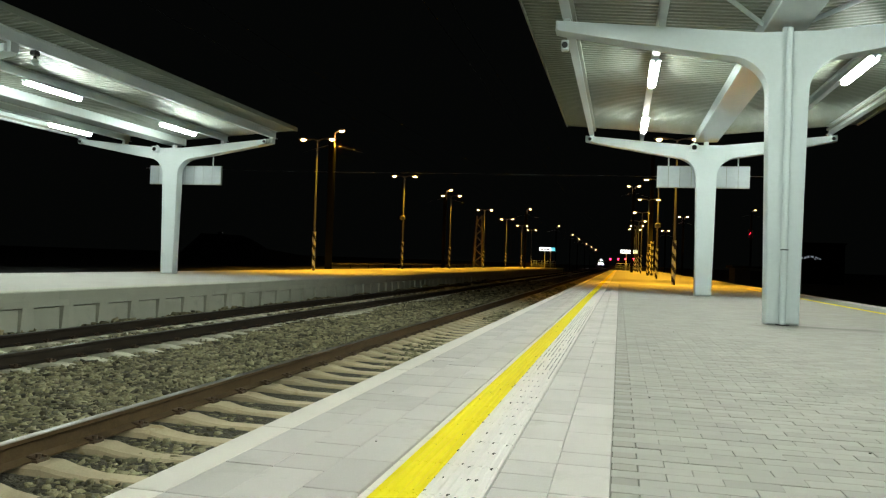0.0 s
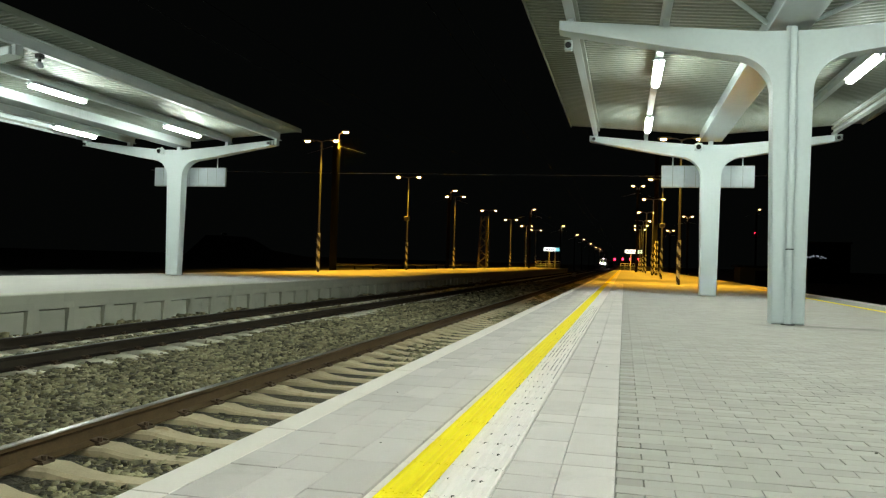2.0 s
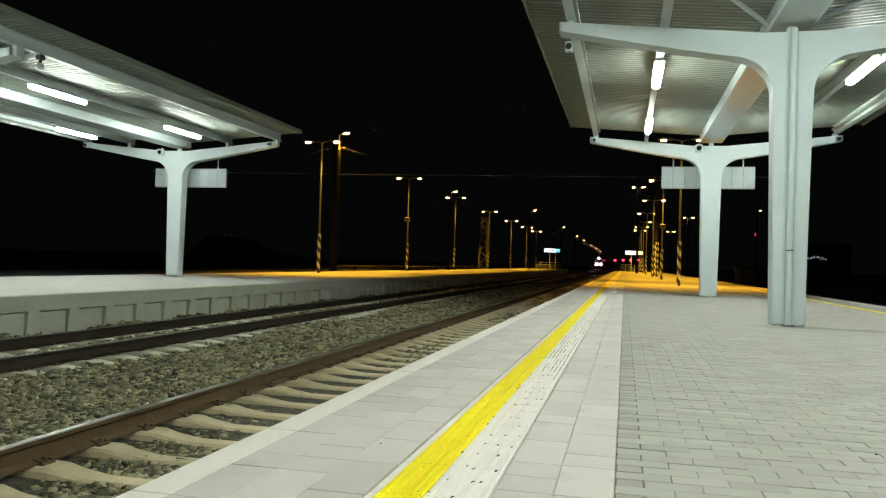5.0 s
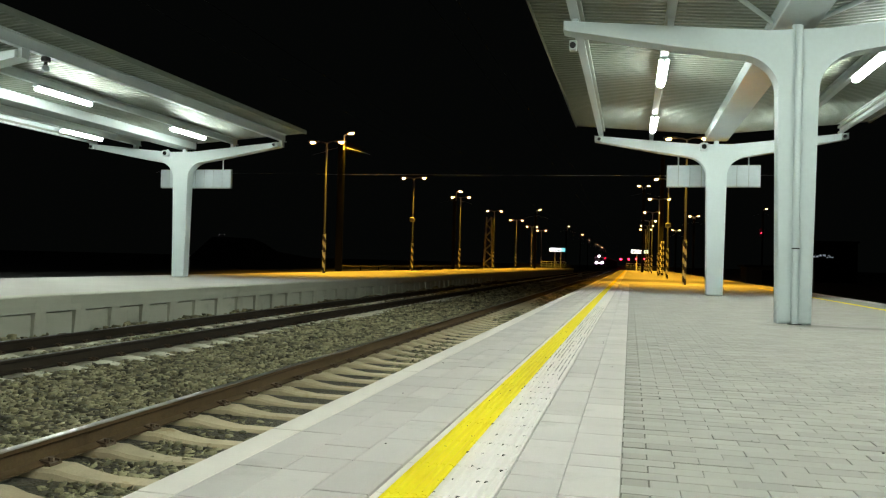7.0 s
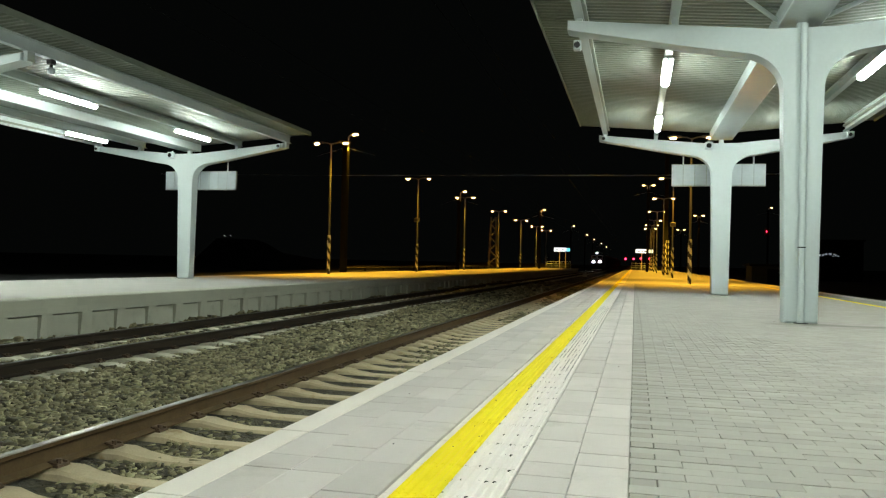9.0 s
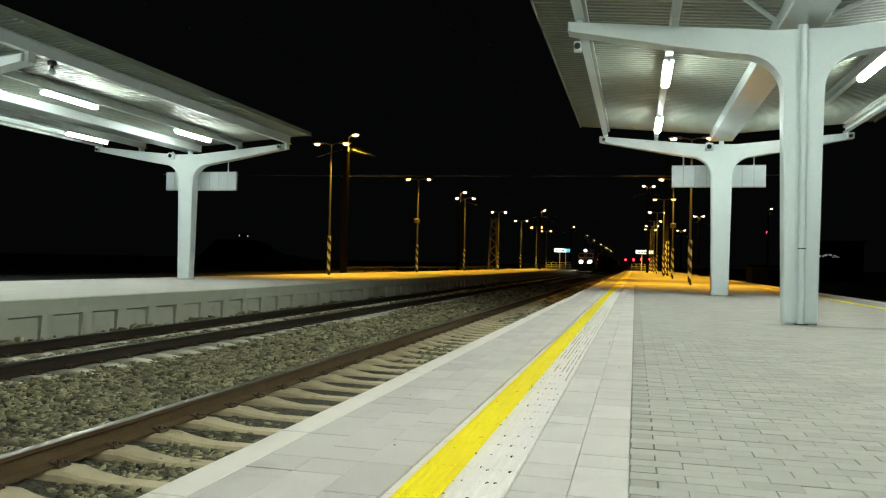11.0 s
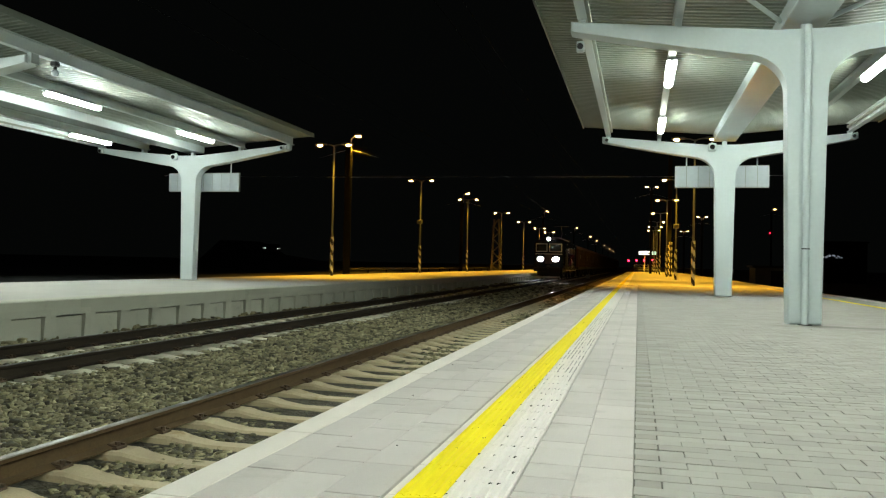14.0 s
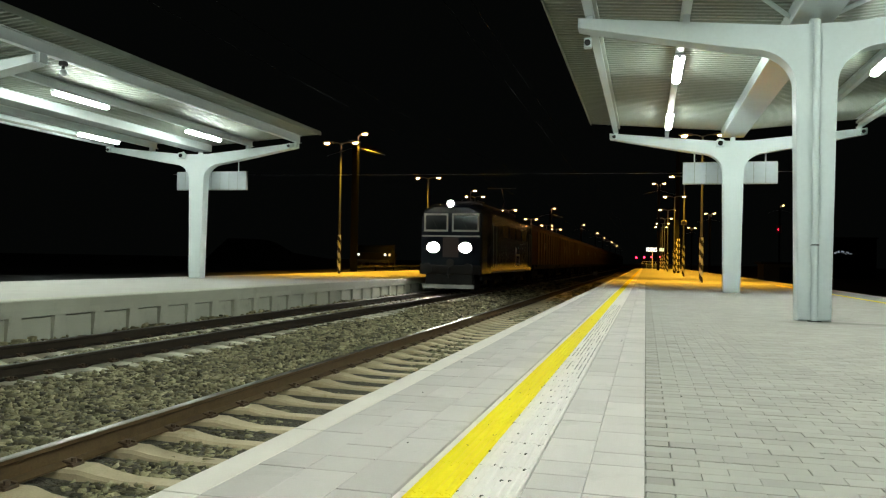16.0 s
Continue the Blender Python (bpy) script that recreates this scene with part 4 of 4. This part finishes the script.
def make_wagon():
    wg = empty("freight_wagon", "rust-brown ribbed covered freight wagon", "freight wagon", group="freight wagons")
    L, W, H = 13.4, 1.45, 3.70
    bm = B()
    ol = [(-W, 1.15), (W, 1.15), (W, 3.15), (W - 0.15, 3.42), (W - 0.6, H), (-W + 0.6, H), (-W + 0.15, 3.42), (-W, 3.15)]
    prism(bm, ol, 0.35, L - 0.35)
    body = part("body", bm, M["wagon"], wg)
    for s in (-1, 1):
        for k in range(10):
            y = 0.4 + (L - 0.95) * k / 9
            bm = B()
            box(bm, s * W - 0.03, s * W + 0.06, y, y + 0.14, 1.16, 3.2)
            part("rib", bm, M["wagon_dark"], body)
        bm = B()
        box(bm, s * W - 0.05, s * W + 0.04, 0.36, L - 0.36, 1.0, 1.15)
        part("sole_bar", bm, M["under"], body)
        bm = B()
        box(bm, s * W - 0.005, s * W + 0.012, 4.45, 5.1, 2.1, 2.6)
        part("notice_plate", bm, M["loco_trim"], body)
    bm = B()
    box(bm, -1.3, 1.3, 0.3, L - 0.3, 0.85, 1.14)
    part("underframe", bm, M["under"], wg)
    for y in (2.4, L - 2.4):
        bm = B()
        for s in (-1, 1):
            box(bm, s * 1.02 - 0.06, s * 1.02 + 0.06, y - 1.3, y + 1.3, 0.42, 0.7)
        box(bm, -1.0, 1.0, y - 0.2, y + 0.2, 0.45, 0.86)
        bg_ = part("bogie", bm, M["under"], wg)
        for dy in (-0.9, 0.9):
            bm = B()
            for s in (-1, 1):
                rod(bm, (s * 0.70, y + dy, 0.46), (s * 0.83, y + dy, 0.46), 0.455, n=18)
            rod(bm, (-0.9, y + dy, 0.46), (0.9, y + dy, 0.46), 0.08, n=8)
            part("wheelset", bm, M["under"], bg_)
    for y, w in ((0.0, -1), (L, 1)):
        for x in (-0.875, 0.875):
            bm = B()
            rod(bm, (x, y - w * 0.35, 1.02), (x, y, 1.02), 0.12, n=10)
            part("buffer", bm, M["under"], wg)
    return wg


# ---- build the place ----
M["brick_dark"] = mat("dark_paving_brick_w", (0.35, 0.325, 0.285), (0.29, 0.27, 0.235), 0.88, scale=1.3, fine=180, bump=0.25, dist=0.002, per_piece=0.08)
M["wagon_dark"] = mat("wagon_rib_paint", (0.13, 0.08, 0.06), (0.09, 0.055, 0.045), 0.8, scale=1, fine=14)

make_ground()
platform_floor = make_platform_here()
make_platform_far()

for yb in BAYS_R:
    make_frame(COL_R, yb, yb == BAYS_R[1], "canopy columns", ((-1, 0.21), (1, 0.21)) if yb < 20 else ((-1, -0.2), (1, -0.2)))
for yb in BAYS_L:
    make_frame(COL_L, yb, False, "opposite canopy columns", ((-1, -0.2),) if yb < 20 else ((1, -0.2), (-1, -0.2)), 3.57, 0.03)
make_canopy(COL_R, -9.0, 23.3, BAYS_R, "canopies")
make_canopy(COL_L, -9.0, 24.1, BAYS_L, "canopies", 4.33)


def make_dome_camera(x, y, z):
    dc = empty("dome_camera", "white dome camera on a black bracket under the canopy", "camera", pose(x, y, z))
    bm = B()
    box(bm, -0.07, 0.07, -0.07, 0.07, -0.10, 0.0, bevel=0.02)
    rod(bm, (0, 0, -0.16), (0, 0, -0.09), 0.03, n=10)
    part("bracket", bm, M["black"], dc, "black bracket")
    bm = B()
    blob(bm, (0.02, -0.02, -0.23), 0.075, 0.075, 0.07, sub=2)
    part("dome", bm, M["paint"], dc, "white dome", smooth=True)


make_dome_camera(COL_L + 3.60, 13.08, roof_z(3.6) - 0.257)
make_speaker(COL_R - 0.36, BAYS_R[2] - 0.2, 4.14, "loudspeakers")
make_speaker(COL_L - 0.5, BAYS_L[2] - 0.2, 4.16, "loudspeakers")
make_sign(0.98, 3.52, BAYS_R[2] + 0.32, 3.07, 3.70, "platform signs")
make_sign(-15.88, -13.2, BAYS_L[2] + 0.32, 3.04, 3.68, "platform signs")

tube = make_fixture()
# tubes at y -7.3 and -1.8 are unseen, added to fill the column fronts
spots = [(COL_R - 1.78, y) for y in (-7.3, -1.8, 3.7, 9.2, 15.25, 20.75)] + [(COL_R + 1.78, y) for y in (-7.3, -1.8, 3.7, 9.2, 15.25, 20.75)]
spots += [(COL_L + s * 1.85, y) for s in (-1, 1) for y in (4.7, 10.2, 15.75, 21.05)]
tube.matrix_basis = pose(spots[0][0], spots[0][1], 4.39)
for x, y in spots[1:]:
    copy_thing(tube, pose(x, y, 4.39))

lamp = make_lamp_post(6.55)
lamp.matrix_basis = pose(-14.9, POSTS_Y[0], 0)
for y in POSTS_Y[1:]:
    copy_thing(lamp, pose(-14.79 - 0.0038 * y, y, 0))
lamp = make_lamp_post(6.35)
lamp.matrix_basis = pose(2.3, 35.5, 0)
for x, y in ((2.3, 52.0), (2.25, 67.5), (2.15, 84.0), (2.2, 100.0), (2.2, 112.0), (2.2, 123.0)):
    copy_thing(lamp, pose(x, y, 0))


def sodium_spot(x, y, z, across, along=132):
    """Light of one lamp head: a long oval along the platform, cut off towards the tracks."""
    d = bpy.data.lights.new("sodium_light", "SPOT")
    d.energy, d.color, d.spot_size, d.spot_blend, d.shadow_soft_size = SODIUM_WATTS, (1.0, 0.53, 0.035), radians(along), 0.55, 0.1
    new("sodium_light", d).matrix_basis = pose(x, y, z) @ Matrix.Diagonal((across, 1, 1, 1))


for o in [o for o in bpy.data.objects if o.name.startswith("street_lamp")]:
    p = o.matrix_basis.translation
    if p.y < 130:
        for s in (-0.76, 0.76):
            sodium_spot(p.x + s, p.y, 6.46 if p.x < 0 else 6.26, 0.48 if p.x < 0 else 0.44)
for x, y in ((-16.7, 45.0), (-17.3, 79.5)):
    sodium_spot(x, y, 8.3, 0.8, 100)


def make_post_speaker(x, y, z):
    sp = empty("post_loudspeaker", "small grey loudspeaker box fixed to a lamp post", "loudspeaker", pose(x, y, z), "post loudspeakers")
    bm = B()
    box(bm, -0.17, 0.17, -0.30, -0.08, -0.13, 0.15, bevel=0.03)
    part("cabinet", bm, M["post"], sp)
    bm = B()
    box(bm, -0.03, 0.03, -0.08, 0.05, -0.04, 0.04)
    part("bracket", bm, M["post"], sp)


make_post_speaker(-14.79 - 0.0038 * POSTS_Y[1], POSTS_Y[1], 3.62)
make_post_speaker(2.3, 52.0, 3.4)


def make_shrub(x, y, r):
    sh = empty("shrub", "dim bare leafy shrub behind the opposite platform", "shrub", pose(x, y, -1.0))
    rng = random.Random(21)
    bm = B()
    for k in range(9):
        a = rng.uniform(0, 6.28)
        path_rod(bm, [(0, 0, 0), (0.3 * r * math.cos(a), 0.3 * r * math.sin(a), 0.6 * r), (0.8 * r * math.cos(a), 0.8 * r * math.sin(a), rng.uniform(1.1, 1.6) * r)], 0.02, n=5)
    part("stems", bm, M["soil"], sh, kind="stuff")
    bm = B()
    for k in range(900):
        a, q = rng.uniform(0, 6.28), rng.uniform(0.2, 1.0) ** 0.5
        c = Vector((q * r * math.cos(a), q * r * math.sin(a), rng.uniform(0.5, 1.7 - 0.5 * q) * r))
        u, w = Vector((rng.uniform(-1, 1), rng.uniform(-1, 1), rng.uniform(-1, 1))).normalized() * 0.07, Vector((rng.uniform(-1, 1), rng.uniform(-1, 1), rng.uniform(-1, 1))).normalized() * 0.04
        bm.faces.new([bm.verts.new(c + v) for v in (u, w, -u, -w)])
    part("leaves", bm, M["leaf"], sh, kind="stuff")


M["leaf"] = mat("dry_leaf", (0.12, 0.10, 0.05), (0.07, 0.06, 0.03), 0.8, scale=8, fine=60)
make_shrub(-19.2, 27.5, 0.6)

# ---- masts, signs and distance ----
make_mast(-17.3, 45.0, 8.0, 0.34, False, "dark steel catenary mast with one sodium lamp on top")
for k in range(7):
    make_mast(-13.75 if k == 0 else -13.2, (116.0, 166.0, 214.0, 252.0, 305.0, 360.0, 430.0)[k], 8.3, 0.30, False, "dark catenary mast with one sodium lamp far down the line", bulb="sodium_far")
make_mast(-17.9, 79.5, 7.65, 0.30, False, "dark steel catenary mast with one sodium lamp on top")
make_mast(2.6, 71.0, 11.5, 0.34, False, "dark steel catenary mast with a striped foot and no lamp", 3.0, lamp=False)
make_mast(1.42, 97.0, 10.0, 0.3, True, "dark mast with two sodium lamps beyond the platform", bulb="sodium_far")
make_mast(8.9, 119.0, 7.8, 0.3, True, "dark mast with two sodium lamps beyond the platform", bulb="sodium_far")
make_mast(8.1, 150.0, 7.1, 0.3, True, "dark mast with two sodium lamps beyond the platform", bulb="sodium_far")
make_mast(23.0, 150.0, 11.2, 0.3, False, "tall dark mast with one lamp beyond the tracks", bulb="sodium_far")
make_lattice(-17.0, 95.0, 6.3)
make_railing(-13.9, -10.05, 127.0, 6, "white steel railing at the end of the opposite platform")
make_railing(-0.58, 2.96, 128.0, 6, "white steel railing at the end of the platform")
make_lit_sign(-12.6, -10.1, 126.0, 2.72, 3.30, False)
make_lit_sign(0.08, 2.72, 127.0, 2.72, 3.30, True)
for x, z in ((-3.8, 3.3), (-0.6, 3.4), (2.35, 3.5), (5.7, 3.62)):
    make_signal(x, 330.0, z)
make_signal(23.2, 152.0, 7.4, 0.17)


def make_shed():
    sh = empty("trackside_shed", "low dim trackside shed behind the platform", "shed", pose(10.1, 58.0, -1.0))
    bm = B()
    box(bm, -2.2, 2.2, 0, 3, 0, 1.9)
    part("wall", bm, M["soil"], sh)
    bm = B()
    box(bm, -2.4, 2.4, -0.2, 3.2, 1.9, 2.05)
    part("roof", bm, M["dark"], sh)
    bm = B()
    box(bm, -1.2, -0.4, -0.03, 0.0, 0.0, 1.7)
    part("door", bm, M["dark"], sh)


def make_lit_building():
    bd = empty("lit_building", "distant dark building with a row of lit windows", "building", pose(28.0, 128.0, -1.0))
    bm = B()
    box(bm, -4, 5, 0, 8, 0, 6.0)
    part("wall", bm, M["dark"], bd)
    bm = B()
    box(bm, -4.2, 5.2, -0.2, 8.2, 6.0, 6.25)
    part("roof", bm, M["dark"], bd)
    rng = random.Random(11)
    for i in range(16):
        bm = B()
        x, z = rng.uniform(-1.7, 1.5), rng.choice((3.75, 3.95)) + rng.uniform(-0.05, 0.05)
        box(bm, x, x + rng.uniform(0.08, 0.3), -0.04 - 0.002 * i, 0.01, z, z + rng.uniform(0.12, 0.3))
        part("window", bm, M["white_lit"], bd, "lit window pane")


# the road behind the opposite platform: centre line, its height and the width
ROAD = [(-24.0, -60.0, -0.35), (-22.5, 10.0, -0.2), (-19.5, 50.0, -0.05), (-19.7, 57.0, 0.0), (-28.5, 69.0, 0.30), (-42.0, 91.0, 0.85), (-58.0, 117.0, 1.55), (-74.8, 145.0, 3.6), (-95.0, 180.0, 5.15), (-141.0, 253.0, 7.2), (-173.0, 307.0, 8.6), (-203.0, 364.0, 10.0), (-228.0, 416.0, 11.35), (-265.0, 485.0, 12.9), (-330.0, 600.0, 14.0)]


def make_road():
    bm = B()
    rows = []
    for i, (x, y, z) in enumerate(ROAD):
        p, q = ROAD[max(i - 1, 0)], ROAD[min(i + 1, len(ROAD) - 1)]
        n = Vector((q[1] - p[1], p[0] - q[0], 0)).normalized()
        c = Vector((x, y, z))
        rows.append([bm.verts.new(v) for v in ((c - n * (4.2 + z)).xy.to_3d() + Vector((0, 0, -1.02)), c - n * 3.2, c + n * 2.3, (c + n * (2.6 + z)).xy.to_3d() + Vector((0, 0, -1.02)))])
    for p, q in zip(rows, rows[1:]):
        for k in range(3):
            bm.faces.new((p[k], p[k + 1], q[k + 1], q[k]))
    tagged(mesh_ob("road", bm, M["road"]), "dark unlit asphalt road on a low bank behind the station", "road", kind="structure")


def make_guard_rail():
    gr = empty("guard_rail", "dim grey steel guard rail beside the road", "guard rail", pose(-17.95, 0, 0))
    bm = B()
    prism(bm, [(0.0, 0.19), (0.03, 0.21), (0.0, 0.25), (0.03, 0.30), (0.0, 0.32), (-0.01, 0.32), (-0.01, 0.19)], 46.5, 96.0)
    part("beam", bm, M["under"], gr)
    for k in range(13):
        bm = B()
        box(bm, -0.09, -0.012, 47 + 4 * k - 0.04, 47 + 4 * k + 0.04, -1.0, 0.29)
        part("post", bm, M["dark"], gr)


def make_truck():
    """Faces -Y; the origin lies on the road under its front."""
    tk = empty("truck", "dark low flatbed truck with lit headlights on the road", "truck")
    bm = B()
    prism(bm, [(0.0, 0.45), (0.0, 1.12), (0.9, 1.16), (1.35, 1.66), (1.6, 1.72), (2.6, 1.72), (2.7, 0.45)], -1.42, 1.42, axis="x")
    cab = part("cab", bm, M["dark"], tk)
    bm = B()
    prism(bm, [(0.90, 1.16), (1.31, 1.63), (1.35, 1.63), (0.95, 1.16)], -1.05, 1.05, axis="x")
    part("windscreen", bm, M["glass"], cab)
    bm = B()
    box(bm, -1.24, 1.24, 2.8, 6.4, 0.80, 1.12, bevel=0.04)
    part("flatbed", bm, M["dark"], tk)
    bm = B()
    box(bm, -0.5, 0.5, 1.0, 6.2, 0.55, 0.79)
    part("chassis", bm, M["under"], tk)
    bm = B()
    box(bm, -1.28, 1.28, -0.08, 0.05, 0.38, 0.62, bevel=0.03)
    part("bumper", bm, M["black"], tk)
    for s in (-1, 1):
        bm = B()
        rod(bm, (s * 0.98, -0.03, 1.0), (s * 0.98, 0.02, 1.0), 0.09, n=14)
        part("headlight", bm, M["truck_lamp"], tk, "glowing white headlight")
        bm = B()
        rod(bm, (s * 1.31, -0.03, 1.0), (s * 1.31, 0.02, 1.0), 0.10, n=12)
        part("side_lamp", bm, M["truck_side"], tk, "dim side lamp")
        for y in (0.95, 5.2):
            bm = B()
            rod(bm, (s * 0.85, y, 0.46), (s * 1.17, y, 0.46), 0.46, n=18)
            part("wheel", bm, M["black"], tk)
    return tk


def make_wires():
    ws = empty("overhead_wire", "dark overhead contact wires above the tracks", "overhead wire")
    for cx in (T1, T2):
        bm = B()
        rod(bm, (cx, -10, 4.95), (cx, 500, 4.95), 0.005, n=5)
        part("contact_wire", bm, M["wire"], ws)
        for k in range(8):
            y0, y1 = -10 + 55 * k, 45 + 55 * k
            bm = B()
            wire(bm, [(cx, y0 + (y1 - y0) * i / 8, 6.3 - 0.7 * (1 - (i / 4 - 1) ** 2)) for i in range(9)], 0.005)
            part("messenger_wire", bm, M["wire"], ws)
            for i in (1, 3, 5, 7):
                yy = y0 + (y1 - y0) * i / 8
                bm = B()
                rod(bm, (cx, yy, 4.95), (cx, yy, 6.3 - 0.7 * (1 - (i / 4 - 1) ** 2)), 0.003, n=4)
                part("dropper", bm, M["wire"], ws)
    bm = B()
    wire(bm, [(-30, 45, 6.05), (-22, 45, 5.94), (-17.3, 45, 5.89), (-8, 45, 5.85), (2.3, 45, 5.80), (9, 45, 5.85)], 0.011)
    part("span_wire", bm, M["span"], ws)


def make_marker():
    mk = empty("track_marker", "small pale square marker plate on a post between the tracks", "marker", pose(-5.6, 91.5, -0.80))
    bm = B()
    rod(bm, (0, 0.03, 0), (0, 0.03, 0.5), 0.03, n=6)
    part("post", bm, M["post"], mk)
    bm = B()
    box(bm, -0.23, 0.23, 0, 0.02, 0.12, 0.56)
    part("plate", bm, M["stripe_white"], mk)


make_marker()
make_shed()
make_lit_building()
make_road()
make_guard_rail()
truck = make_truck()
make_wires()

# ---- tracks ----
make_track(T1, 0.53 - 0.6 * 14, 170, "railway track with rusty rails on concrete sleepers beside the platform")
make_track(T2, 4.0 - 0.6 * 20, 170, "railway track with rusty rails on concrete sleepers below the opposite platform", "railtop_dull", "rail_old", "sleeper_pale")
make_stones()

# ---- train ----
loco = make_loco()
wagon = make_wagon()
train = [(loco, 0.0), (wagon, 15.9)]
for k in range(1, 14):
    train.append((copy_thing(wagon, pose(0, 0, 0)), 15.9 + 13.45 * k))

make_paving(platform_floor)


def motions():
    speed, end = 20.0, 32.1
    for ob, back in train:
        walk(ob, [(t, pose(T2, end + speed * (16.0 - t) + back, RAIL_Z)) for t in (0.0, 4.0, 8.0, 12.0, 14.0, 16.0)])
    # the truck comes down the road: seconds, how far along the line it stands
    rows = []
    for t, y in ((0.0, 485.0), (2.0, 451.0), (4.0, 416.0), (6.5, 364.0), (8.0, 307.0), (9.2, 253.0), (11.5, 182.0), (12.0, 171.0), (12.8, 147.0), (13.6, 130.0), (14.0, 117.0), (14.6, 93.0), (15.0, 80.0), (15.4, 69.0), (15.8, 58.5), (16.0, 54.8)):
        p, q = next((p, q) for p, q in zip(ROAD, ROAD[1:]) if p[1] <= y <= q[1])
        f = (y - p[1]) / (q[1] - p[1])
        x, z = p[0] + f * (q[0] - p[0]), p[2] + f * (q[2] - p[2])
        turn = math.degrees(math.atan2(p[0] - q[0], q[1] - p[1])) if y > 62 else 12.0
        z += 0.1 if y < 62 else 0.0
        rows.append((t, pose(x, y, z + 0.01, 0, 0, turn)))
    walk(truck, rows)


motions()
